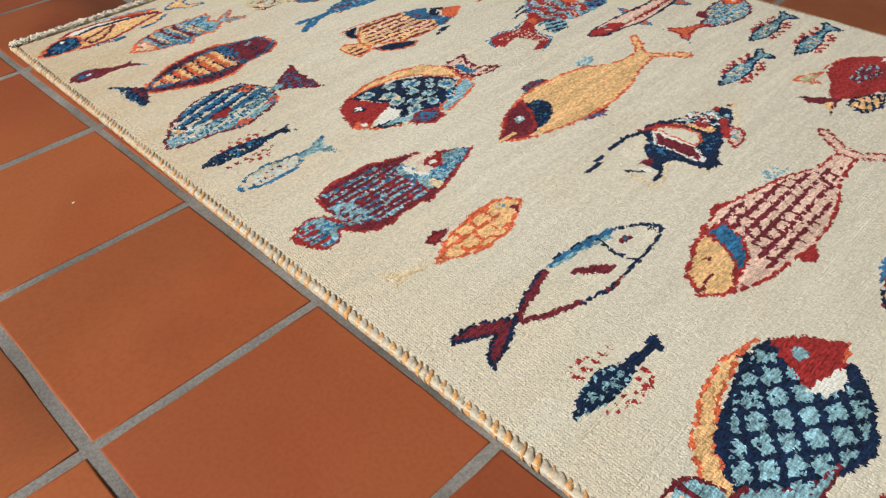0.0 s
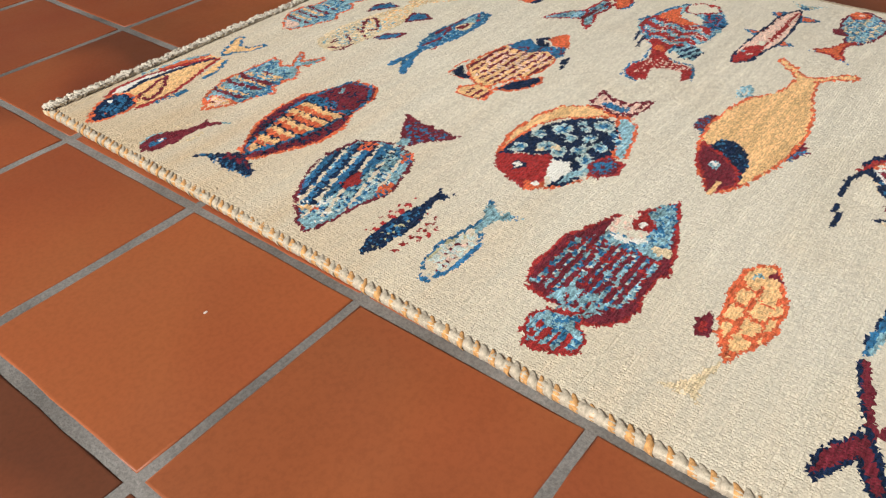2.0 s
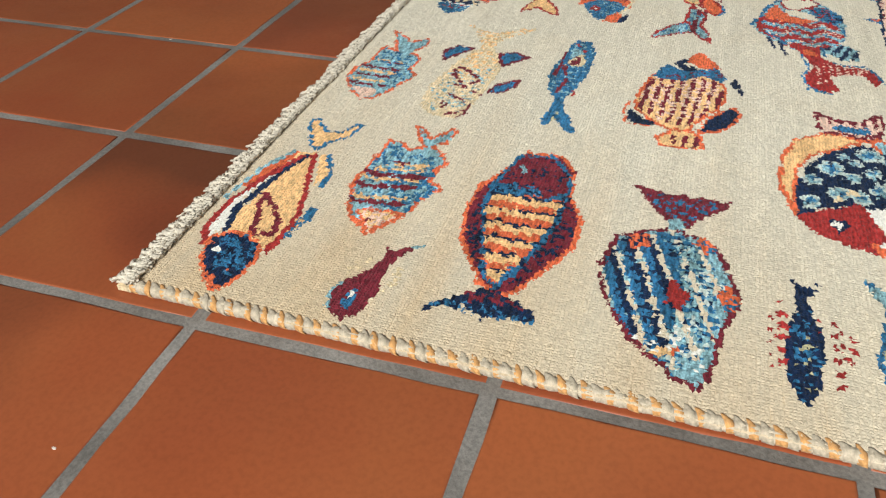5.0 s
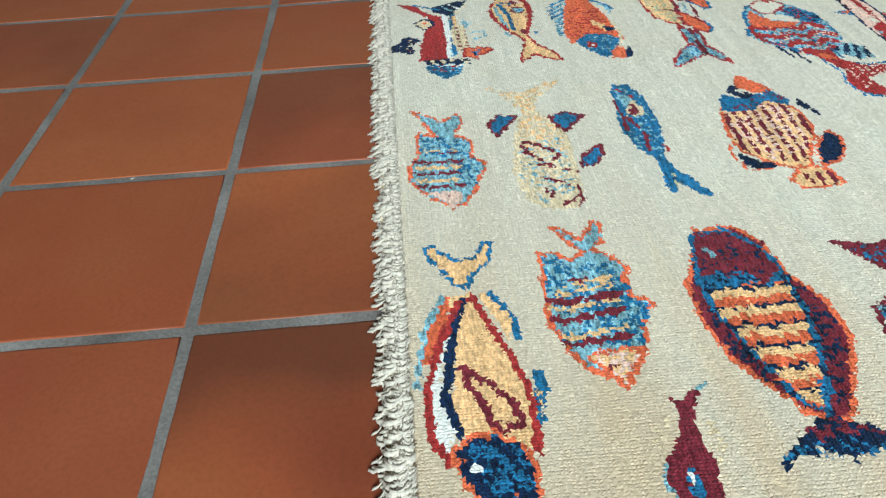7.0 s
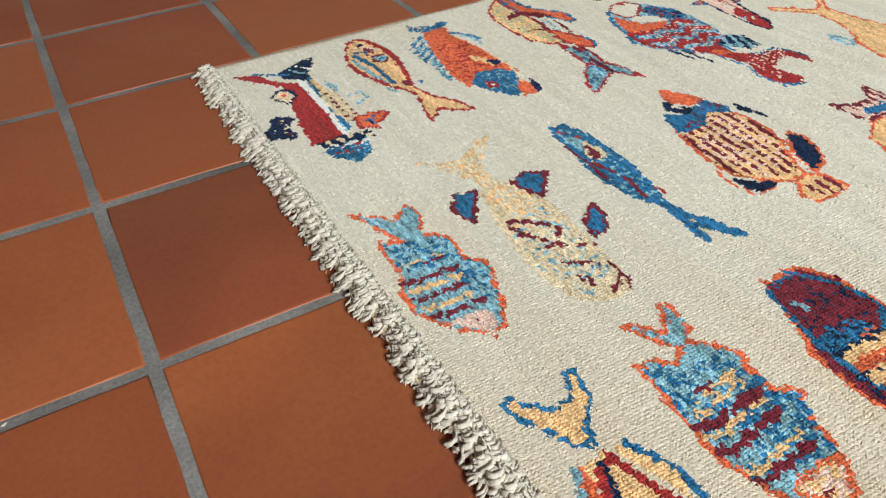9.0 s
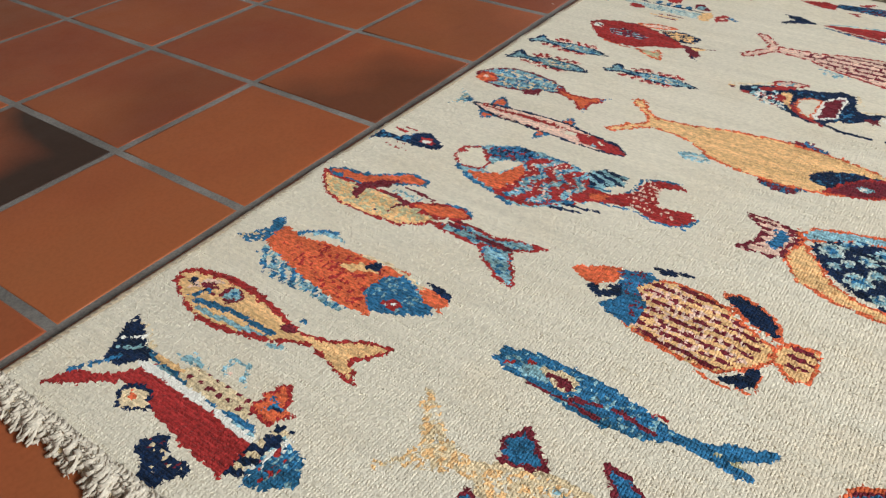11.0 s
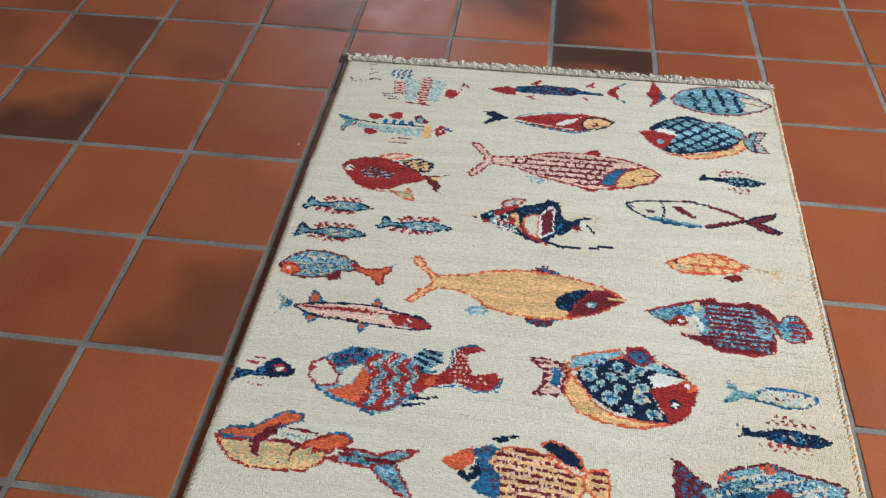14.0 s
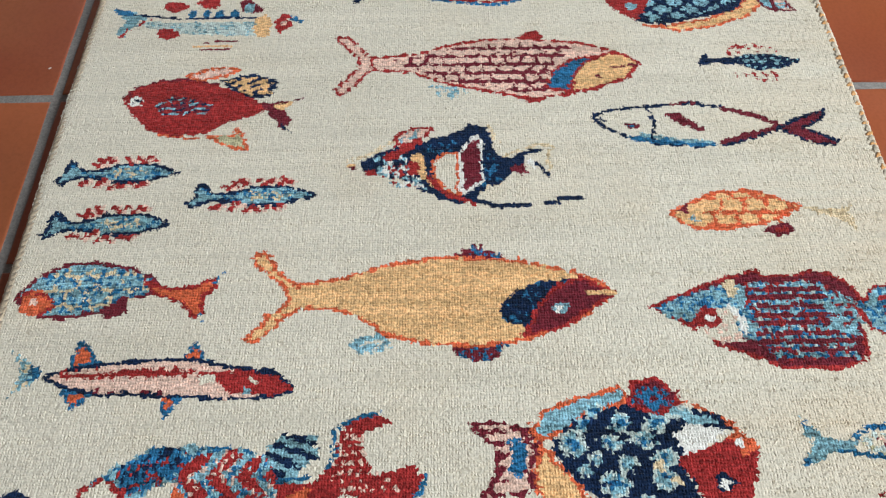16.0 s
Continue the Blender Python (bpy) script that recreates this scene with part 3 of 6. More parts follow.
m.fill("y", -5.2, 1.4, -3.9, 1.7, -3.5, -0.5, -2.6, -2.6, -3.3, -2.0, -4.8, -0.5)
m.fill("r", -5.2, 0.9, -4.3, 0.6, -4.1, -0.8, -5.2, -0.8)
m.edged("c", "o", -2.9, 0.6, -1.6, 1.7, -0.5, 1.7, -0.4, -3.6, -1.6, -2.7, -2.6, -1.4)
m.line("r", 0.55, -3.5, -1.1, -1.6, -3.3, 1.1, -4.4)
m.edged("m", "w", -0.2, 1.7, 0.6, 2.9, 1.5, 4.0, 1.9, 2.0, 1.9, -1.7, 0.8, -2.8, -0.1, -3.2)
m.fill("c", 1.8, -3.0, 3.7, -2.1, 4.7, -1.1, 6.6, -1.7, 6.0, -3.6, 3.1, -3.9)
m.fill("c", 3.1, 2.9, 3.8, 2.9, 3.9, 1.2, 3.5, 1.5)
m.line("k", 0.5, 4.3, 0.4, 6.3, 1.7, 7.9, 2.0)
m.fill("m", 4.6, -0.2, 6.0, 0.3, 6.6, -0.9, 5.1, -0.8)
m.fill("w", 6.4, 0.6, 7.2, 1.1, 7.1, -0.6)
m.line("k", 0.4, 7.2, 0.5, 8.4, -1.1)
m.line("k", 0.55, 1.1, -4.1, 3.1, -4.7, 6.3, -4.8)
m.line("k", 0.45, 7.8, -4.5, 9.2, -4.5)
m.line("k", 0.6, 9.2, -4.0, 11.3, -3.9)

m = Motif("navy outlined fish shape with a maroon bar", 0.884, 0.361, 0.981, 0.999)
m.line("k", 0.36, -12.3, 1.5, -10.0, 2.2, -6.4, 2.6, -1.9, 2.9, 0.8, 2.3, 3.3, 1.5)
m.line("k", 0.36, -12.3, 1.5, -11.2, -0.1, -8.7, -1.6, -6.1, -2.5, -1.8, -2.9, 1.7, -2.6, 4.5, -1.6, 6.9, -0.7)
m.line("m", 0.6, 1.6, 2.0, 5.0, 0.9, 6.9, -0.4)
m.line("b", 0.6, -8.7, -1.6, -4.8, -2.4, -0.5, -2.6)
m.line("l", 0.4, -7.6, -1.2, -4.3, -2.0, -0.4, -2.3)
m.line("m", 0.6, 0.5, -2.4, 4.1, -1.4, 7.0, -0.4)
m.line("m", 0.3, -3.7, 2.7, -1.8, 3.1, -1.0, 2.9)
m.edged("m", "k", 6.6, -0.7, 9.4, 0.8, 12.0, 1.6, 11.1, 0.3, 9.1, -0.8, 12.4, -2.6, 11.7, -3.0, 9.6, -2.7, 7.6, -1.5)
m.fill("m", -4.9, 1.5, -3.4, 1.7, -1.4, -0.1, -0.5, -0.9, -1.9, -0.8, -3.6, 0.3)
m.spot("m", -8.3, -0.0, 0.71, 0.49)
m.spot("b", -8.3, -0.0, 0.36, 0.24)
m.line("k", 0.3, -6.4, 2.4, -5.9, 0.5, -6.6, -1.9)
m.line("k", 0.24, -12.1, 1.2, -10.7, 0.7)

m = Motif("mottled pale blue fish shape with a coral head", 0.327, 0.178, 0.956, 0.989)
m.edged("l", "m", -9.3, -0.7, -8.6, 0.5, -7.2, 1.9, -5.3, 2.9, -2.4, 3.1, 0.6, 2.5, 3.2, 1.3, 3.8, 0.3, 2.6, -0.5, 0.2, -0.7, -1.2, -2.0, -4.3, -2.5, -6.4, -2.3, -8.1, -1.8)
m.mixed("b", 0.35, -7.2, 1.7, -5.3, 2.6, 0.6, 2.3, 3.1, 1.1, 2.6, -0.3, -1.2, -1.8, -6.0, -2.0)
m.scales("t", 1.5, -7.2, 1.7, -5.3, 2.6, 0.6, 2.3, 3.1, 1.1, 2.6, -0.3, -1.2, -1.8, -6.0, -2.0)
m.mixed("b", 0.25, -7.2, 1.7, -5.3, 2.6, 0.6, 2.3, 3.1, 1.1, 2.6, -0.3, -1.2, -1.8, -6.0, -2.0)
m.spot("o", -7.3, -1.0, 1.55, 1.29)
m.line("r", 0.24, -9.1, -0.7, -8.1, 0.2, -6.2, -0.3, -5.7, -1.5, -6.8, -2.2)
m.spot("p", -7.7, -0.9, 0.49, 0.40)
m.edged("o", "r", 2.3, 1.1, 4.6, 0.1, 7.0, 0.4, 8.6, 1.1, 8.9, 0.3, 7.6, -0.8, 8.1, -2.4, 7.4, -2.7, 6.0, -1.3, 3.4, -0.3)
m.line("b", 0.3, 8.8, 0.8, 9.3, 1.8)
m.line("b", 0.3, 7.9, -2.4, 8.3, -3.2)
m.fill("m", -1.4, -2.0, -0.5, -1.2, 0.8, -0.9, 1.3, -2.2, -0.2, -2.8)

m = Motif("big gold fish shape with a maroon head and navy patch", 0.601, 0.164, 0.992, 0.989)
m.fill("m", 1.3, 4.1, 3.9, 5.8, 6.6, 4.3)
m.mixed("b", 0.5, 2.9, 4.4, 3.9, 5.7, 6.6, 4.3)
m.fill("m", 1.8, -4.2, 6.9, -4.1, 5.2, -5.9, 2.5, -5.7)
m.mixed("b", 0.4, 1.8, -4.2, 6.9, -4.1, 5.2, -5.9, 2.5, -5.7)
m.mixed("l", 0.7, -7.3, -4.0, -4.5, -2.8, -3.2, -4.5, -5.5, -5.3)
m.edged("y", "o", -16.1, 5.0, -15.1, 5.2, -13.5, 3.0, -11.9, 1.7, -7.5, 2.5, -4.1, 3.7, -0.1, 4.4, 4.4, 4.3, 8.9, 3.7, 12.3, 2.7, 14.7, 1.7, 16.0, 0.4, 13.9, -1.3, 10.9, -3.0, 7.9, -4.0, 4.1, -4.5, -0.7, -4.1, -4.1, -3.2, -6.5, -1.4, -8.9, -0.6, -11.6, -0.7, -13.2, -1.8, -14.8, -3.8, -15.8, -3.5, -15.1, -2.4, -12.6, -0.1, -12.9, 1.4, -15.8, 4.0)
m.fill("k", 6.1, -2.4, 5.9, -0.8, 6.9, 0.6, 9.2, 1.6, 12.7, 2.0, 10.1, 0.6, 8.8, -1.4, 8.2, -2.6)
m.mixed("b", 0.18, 6.1, -2.4, 5.9, -0.8, 6.9, 0.6, 9.2, 1.6, 12.7, 2.0, 10.1, 0.6, 8.8, -1.4, 8.2, -2.6)
m.edged("m", "r", 7.9, -3.6, 8.9, -1.4, 10.5, 0.9, 13.2, 2.1, 16.0, 0.4, 13.9, -1.1, 10.9, -3.0)
m.line("y", 0.4, 13.6, 0.5, 15.9, 0.4)
m.spot("l", 11.3, -1.0, 0.78, 0.59)
m.spot("w", 11.2, -1.0, 0.34, 0.30)

m = Motif("small gold fish shape with coral scale outlines", 0.913, 0.250, 0.964, 1.000)
m.edged("y", "o", -9.1, 0.3, -7.4, 1.3, -4.7, 2.4, -1.3, 2.7, 1.1, 1.9, 3.4, 0.8, 2.9, 0.3, -0.3, -1.0, -3.7, -1.6, -7.0, -1.6, -8.6, -0.8)
m.scales("o", 1.6, -5.6, 2.1, -1.3, 2.7, 3.4, 0.8, -0.3, -1.0, -6.2, -1.6)
m.fill("t", 3.3, 0.8, 7.5, 0.3, 9.1, 1.4, 7.9, -0.3, 8.3, -2.1, 6.5, -0.6)
m.fill("m", -8.6, 0.4, -7.4, 1.3, -7.6, 0.1)
m.spot("l", -7.3, -0.6, 0.50, 0.32)
m.fill("m", -1.0, -1.9, 1.0, -0.9, 2.6, -1.8, 0.7, -2.6)
m.fill("r", -0.0, -1.9, 1.7, -1.3, 1.6, -2.2)

m = Motif("long pike-like fish shape in pink, red and navy", 0.370, 0.096, 0.938, 0.974)
m.fill("l", -12.6, 2.9, -10.7, 1.6, -9.1, 0.4, -10.3, -0.4, -12.1, -1.6, -11.2, 0.5)
m.mixed("t", 0.4, -12.6, 2.9, -10.9, 1.6, -10.6, -0.4, -12.1, -1.6, -11.2, 0.5)
m.fill("b", -10.9, 1.6, -9.1, 0.5, -10.1, -0.2)
m.edged("o", "b", -7.2, 1.0, -6.7, 3.6, -4.7, 1.7)
m.edged("o", "b", 2.9, 1.7, 3.5, 3.2, 4.9, 1.5)
m.edged("o", "b", -7.3, -1.0, -6.3, -2.6, -4.8, -1.3)
m.edged("o", "b", 1.1, -1.6, 1.8, -3.5, 2.9, -1.9)
m.edged("p", "k", -9.5, 0.3, -6.6, 1.0, -4.3, 1.4, -0.6, 1.6, 3.2, 1.7, 7.0, 0.9, 10.8, 0.5, 12.7, -1.2, 10.9, -1.8, 7.2, -2.0, 3.5, -1.7, -0.7, -1.5, -4.0, -1.4, -7.3, -0.7)
m.line("r", 0.35, -7.9, 0.3, -0.9, 0.5, 5.2, 0.4, 7.1, -0.1)
m.mixed("r", 0.3, -8.0, 0.9, 5.1, 0.9, 5.2, -0.2, -7.9, 0.1)
m.spot("m", -4.4, -1.1, 0.33, 0.22)
m.spot("m", -3.1, -1.2, 0.33, 0.22)
m.spot("m", -1.7, -1.2, 0.33, 0.22)
m.spot("m", -0.3, -1.2, 0.33, 0.22)
m.spot("m", 1.1, -1.3, 0.33, 0.22)
m.fill("r", 5.4, 0.3, 8.0, 0.7, 10.8, 0.2, 12.6, -1.2, 10.9, -1.7, 7.4, -1.6, 6.2, -0.8)
m.fill("c", 8.3, 0.0, 9.7, -0.3, 9.5, -0.9)
m.spot("l", 8.6, -1.3, 0.42, 0.33)
m.line("k", 0.3, 8.0, 0.7, 10.8, 0.3, 12.3, -0.8)
m.fill("c", 4.5, 0.1, 5.9, 0.2, 5.5, -0.6, 4.3, -0.7)

m = Motif("purple fish shape with blue ribs and a cream face", 0.903, 0.142, 0.995, 0.994)
m.edged("m", "r", -11.3, 1.1, -9.5, 2.0, -6.9, 3.0, -4.2, 3.9, -1.6, 4.7, -1.1, 4.0, 2.1, 4.0, 3.2, 4.5, 4.8, 4.2, 6.1, 3.4, 7.0, 1.8, 6.9, 1.2, 6.4, 0.3, 6.6, -1.3, 6.3, -3.5, 5.3, -4.5, 3.2, -4.9, -1.1, -4.7, -2.6, -4.0, -4.2, -3.4, -6.1, -2.6, -7.4, -1.3, -9.5, -0.1)
m.fill("l", -3.4, 3.1, -1.6, 3.8, 3.4, 3.8, 5.0, 2.5, 6.4, 0.9, 6.1, -1.6, 5.0, -4.2, -1.1, -4.3, -2.9, -2.6)
m.mixed("b", 0.45, -3.4, 3.1, -1.6, 3.8, 3.4, 3.8, 5.0, 2.5, 6.4, 0.9, 6.1, -1.6, 5.0, -4.2, -1.1, -4.3, -2.9, -2.6)
m.mixed("a", 0.14, -3.4, 3.1, -1.6, 3.8, 3.4, 3.8, 5.0, 2.5, 6.4, 0.9, 6.1, -1.6, 5.0, -4.2, -1.1, -4.3, -2.9, -2.6)
m.bars("m", 0, 0.85, 0.58, 0.14, 0, -3.4, 3.1, -1.6, 3.8, 3.4, 3.8, 5.0, 2.5, 6.4, 0.9, 6.1, -1.6, 5.0, -4.2, -1.1, -4.3, -2.9, -2.6)
m.mixed("r", 0.14, -3.4, 3.1, -1.6, 3.8, 3.4, 3.8, 5.0, 2.5, 6.4, 0.9, 6.1, -1.6, 5.0, -4.2, -1.1, -4.3, -2.9, -2.6)
m.mixed("l", 0.6, 3.7, 2.7, 5.8, 2.0, 7.4, 1.0, 7.4, -0.7, 5.8, -2.0, 4.0, -1.3)
m.fill("l", -11.0, 1.0, -8.7, 2.1, -4.8, 3.2, -3.2, 3.3, -2.9, -2.3, -4.0, -1.8, -4.7, 0.8, -6.6, 1.2, -8.4, -0.4, -10.1, 0.1)
m.mixed("b", 0.4, -11.0, 1.0, -8.7, 2.1, -5.0, 3.0, -2.9, 0.3, -3.1, -2.1, -4.0, -1.6, -4.7, 0.9, -6.6, 1.2, -8.4, -0.4, -10.1, 0.1)
m.fill("t", -4.9, 3.5, -3.6, 3.7, -3.8, 1.8, -4.8, 2.1)
m.fill("c", -7.7, -1.1, -6.1, 0.9, -4.5, 0.9, -3.9, -2.4, -5.6, -2.5, -6.9, -2.0)
m.mixed("p", 0.35, -7.7, -1.1, -6.1, 0.9, -4.5, 0.9, -3.9, -2.4, -5.6, -2.5)
m.fill("w", -4.8, 1.5, -4.0, 1.2, -3.2, -1.4, -3.8, -1.6)
m.fill("r", -8.4, -0.5, -7.0, 0.9, -5.8, 0.9, -5.5, -0.6, -6.6, -1.1)
m.spot("w", -6.7, 0.1, 0.42, 0.34)
m.edged("l", "r", 6.5, 1.2, 7.7, 1.5, 8.0, 2.7, 9.5, 2.9, 10.6, 2.1, 11.2, 0.9, 11.4, -0.7, 10.3, -1.6, 9.0, -2.0, 7.7, -1.5, 6.9, -0.5)
m.mixed("b", 0.4, 6.5, 1.2, 7.8, 1.5, 8.1, 2.5, 9.4, 2.7, 10.9, 0.9, 10.1, -1.5, 7.7, -1.3)
m.bars("r", 0, 0.85, 0.45, 0.1, 0.2, 8.6, 2.3, 10.6, 2.0, 11.1, 0.9, 11.1, -0.7, 10.1, -1.5, 8.6, -1.5)
m.fill("r", 10.6, 1.2, 11.3, 0.9, 11.4, -0.8, 10.8, -0.5)

m = Motif("small navy fish shape with a red cheek", 0.270, -0.019, 1.036, 1.021)
m.fill("k", -3.8, -2.1, -3.7, -0.3, -4.5, 0.8, -2.9, 0.3, -0.9, 0.3, 0.2, 2.0, 1.7, 2.6, 3.6, 1.5, 4.5, 0.5, 3.3, -0.4, 0.6, -0.6, -1.5, -0.5, -2.8, -1.4)
m.mixed("b", 0.35, -3.8, -2.1, -3.7, -0.3, -4.5, 0.8, -2.9, 0.3, -0.9, 0.3, 0.2, 2.0, 0.6, -0.6, -1.5, -0.5, -2.8, -1.4)
m.fill("r", 1.1, 1.3, 2.5, 1.8, 3.1, 0.5, 1.7, 0.3)
m.spot("w", 2.1, 0.9, 0.47, 0.35)
m.line("r", 0.35, -2.5, 1.5, -1.0, 1.4)
m.line("r", 0.35, -1.5, 2.3, -0.1, 2.3)
m.ticks("r", 1.05, -2.2, -2.5, -1.0, -0.8, 2.3, -1.1, 0.5, -2.6)

m = Motif("large fish shape in red waves with a forked tail", 0.463, 0.000, 0.974, 0.992)
m.fill("l", -13.6, 0.5, -12.2, 1.4, -10.5, 2.7, -8.3, 3.8, -5.1, 4.0, -1.9, 3.8, 1.5, 2.8, 3.6, 1.7, 4.3, -0.2, 3.0, -2.0, 1.1, -4.1, -0.9, -5.7, -3.1, -6.3, -6.4, -5.2, -9.3, -4.4, -11.5, -3.1, -13.2, -1.8)
m.mixed("b", 0.35, -12.2, 1.4, -8.3, 3.8, -1.9, 3.8, 1.5, 2.8, 2.4, -2.9, -0.9, -5.7, -6.4, -5.2, -8.1, -4.2, -9.3, 1.0)
m.bars("r", 90, 2.3, 0.56, 1.35, 0, -6.6, 3.0, -1.8, 3.6, 2.3, 2.4, 3.9, -0.1, 2.4, -2.7, -1.0, -5.5, -3.9, -5.9, -6.4, -4.9, -5.5, -2.1)
m.mixed("p", 0.12, -6.6, 3.0, -1.8, 3.6, 2.3, 2.4, 3.9, -0.1, 2.4, -2.7, -1.0, -5.5, -3.9, -5.9)
m.fill("b", -10.8, 2.2, -8.3, 3.7, -5.5, 3.9, -5.5, 1.9, -8.4, 0.6, -9.9, 0.2)
m.mixed("k", 0.45, -10.8, 2.2, -8.3, 3.7, -5.5, 3.9, -5.5, 1.9, -8.4, 0.6, -9.9, 0.2)
m.mixed("r", 0.25, -10.8, 2.2, -5.5, 3.9, -5.4, 1.5, -9.9, 0.0)
m.edged("c", "r", -13.4, 0.5, -11.4, 1.5, -10.0, -0.0, -9.0, -1.2, -9.3, -2.6, -11.6, -2.9, -13.2, -1.5)
m.fill("r", -13.3, 0.0, -12.3, -0.1, -12.9, -0.8)
m.fill("c", -8.9, -1.0, -8.0, 0.6, -6.0, 1.1, -6.5, -0.5, -7.2, -2.4, -8.7, -2.5)
m.fill("o", -10.0, -3.4, -7.0, -2.3, -6.3, -0.5, -6.0, 1.0, -4.9, -0.3, -4.8, -2.9, -5.5, -4.9, -8.9, -4.3)
m.line("b", 0.4, -11.9, -2.9, -9.6, -4.4, -5.5, -5.4, -3.1, -6.3)
m.line("r", 0.5, -5.4, -5.2, -3.2, -5.6, -1.0, -5.2)
m.fill("r", 1.8, 0.6, 4.9, 0.9, 6.3, 2.4, 6.9, 5.3, 9.8, 6.3, 10.7, 5.5, 8.7, 4.7, 8.6, 2.8, 9.7, 1.2, 12.4, 2.1, 13.5, 1.3, 12.2, -0.8, 9.8, -1.1, 7.8, -0.1, 4.4, -0.9, 2.3, -2.2)
m.line("b", 0.3, 5.9, 2.0, 6.5, 5.4, 9.8, 6.4)
m.line("b", 0.3, 4.4, -1.2, 7.8, -0.5, 10.0, -1.3, 12.4, -0.9, 13.7, 1.1)
m.fill("o", 2.7, -0.0, 4.6, 0.5, 4.4, -0.7, 3.0, -1.1)
m.line("b", 0.3, 1.8, 1.0, 4.5, 1.3)
m.ticks("p", 0.7, 6.0, 1.5, 7.1, 5.1, 8.8, 4.4, 8.7, 1.9, 11.9, 1.1, 11.2, -0.2, 8.9, 0.1, 6.6, 0.1)
m.fill("l", 0.5, 3.0, 2.0, 4.8, 5.0, 4.5, 4.8, 2.6, 2.2, 1.1)
m.bars("k", -22, 1, 0.5, 0, 0, 0.5, 3.0, 2.0, 4.8, 5.0, 4.5, 4.8, 2.6, 2.2, 1.1)
m.line("k", 0.4, 1.7, -3.4, 4.8, -2.8)
m.line("k", 0.4, 0.7, -4.5, 3.2, -3.9)
m.line("b", 0.3, -1.1, -4.7, 2.7, -2.2)

m = Motif("round fish shape with navy and pale blue rosettes", 0.742, 0.024, 0.996, 0.990)
m.edged("y", "o", -6.4, -2.5, -6.1, 1.0, -4.5, -0.5, -2.3, -3.5, 0.6, -5.1, 4.9, -5.2, 7.4, -5.3, 3.5, -6.3, -0.8, -6.1, -4.5, -5.0)
m.edged("l", "o", -6.1, 2.1, -5.4, 3.7, -2.3, 4.8, 1.2, 5.7, 1.2, 4.3, -1.5, 3.9, -3.8, 2.2, -5.5, 1.4)
m.fill("k", -5.1, 0.7, -3.1, 2.8, -0.8, 4.0, 2.3, 4.2, 5.4, 4.0, 8.4, 3.3, 9.9, 2.0, 6.0, 0.8, 5.1, -1.1, 6.1, -3.5, 7.6, -5.2, 3.5, -5.2, -0.1, -4.2, -2.7, -2.5)
for x, y, wide, tall in ((-3.3, 1.0, 1.10, 1.16), (-1.3, 3.7, 0.75, 0.75), (0.7, 2.6, 0.95, 0.99), (-2.3, 2.5, 0.65, 0.64), (3.6, 2.6, 1.00, 0.99), (5.5, 3.4, 1.20, 0.58), (-0.3, 1.0, 0.90, 0.75), (2.3, 1.2, 1.20, 0.87), (-1.5, -0.2, 0.70, 0.58), (-2.4, -1.0, 0.60, 0.52), (0.9, -0.6, 0.80, 0.70), (-0.3, -2.2, 1.25, 1.16), (3.8, -0.3, 1.10, 0.87), (3.6, -1.9, 1.05, 0.99), (1.8, -3.8, 0.90, 0.81), (5.3, -4.1, 1.10, 0.81)):
    m.flower(x, y, wide, tall)
m.spot("t", 3.5, -0.8, 0.37, 0.52)
m.spot("t", 4.4, -2.0, 0.29, 0.34)
m.edged("m", "r", 1.4, 4.2, 2.2, 6.0, 4.3, 6.4, 5.9, 4.4, 3.8, 3.3)
m.mixed("b", 0.5, 1.8, 4.4, 2.5, 5.7, 4.2, 5.9, 5.4, 4.3, 3.8, 3.6)
m.line("o", 0.3, 5.9, 4.4, 8.4, 3.3, 10.1, 1.7)
m.fill("l", 5.3, 3.4, 7.6, 3.1, 8.3, 2.5, 6.0, 2.4)
m.fill("w", 4.7, 1.7, 6.4, 2.5, 9.2, 1.9, 7.4, 0.6, 5.3, -0.2)
m.edged("r", "r", 5.0, -0.4, 8.9, 1.0, 11.0, 0.5, 10.7, -1.4, 9.3, -4.0, 7.8, -5.1, 6.5, -3.4)
m.spot("k", 8.0, -2.2, 0.73, 0.76)
m.spot("w", 8.0, -2.3, 0.44, 0.42)
m.fill("o", 9.0, 1.3, 10.1, 2.0, 11.3, 0.6, 10.0, -0.3)
m.fill("w", 9.4, 1.0, 10.1, 1.3, 9.8, 0.4)
m.edged("p", "m", -11.2, 2.8, -8.9, 2.9, -6.5, 2.1, -6.0, -0.7, -7.1, -2.6, -10.5, -3.0, -9.1, -1.1, -9.5, 1.1)
m.bars("m", 0, 1, 0.5, 0, 0, -11.2, 2.8, -8.9, 2.9, -8.3, 1.7, -8.3, -1.9, -10.5, -3.0, -9.1, -1.1, -9.5, 1.1)
m.spot("b", -7.6, 0.1, 0.68, 1.67)
m.line("m", 0.4, -7.0, 2.0, -6.4, 0.6, -6.8, -1.7)
m.line("o", 0.3, -6.5, 2.8, -5.9, 1.1, -6.2, -1.6)

m = Motif("small pale green and blue outlined fish shape", 0.946, 0.033, 0.988, 1.001)
m.line("b", 0.3, -1.5, 0.2, 0.2, 1.0, 3.7, 1.0, 6.4, -0.1, 4.3, -1.6, 1.8, -1.8, -1.7, -1.0, -3.8, -0.8)
m.line("b", 0.24, -0.3, 1.1, 3.7, 1.1, 5.7, 0.4)
m.line("g", 0.26, -1.3, -0.4, 1.1, -1.3, 4.0, -1.3)
m.mixed("p", 0.5, -0.5, 0.1, 4.3, 0.7, 4.5, -0.2, 0.5, -1.0)
m.ticks("m", 0.7, -0.5, 0.1, 4.3, 0.7, 4.5, -0.2, 0.5, -1.0)
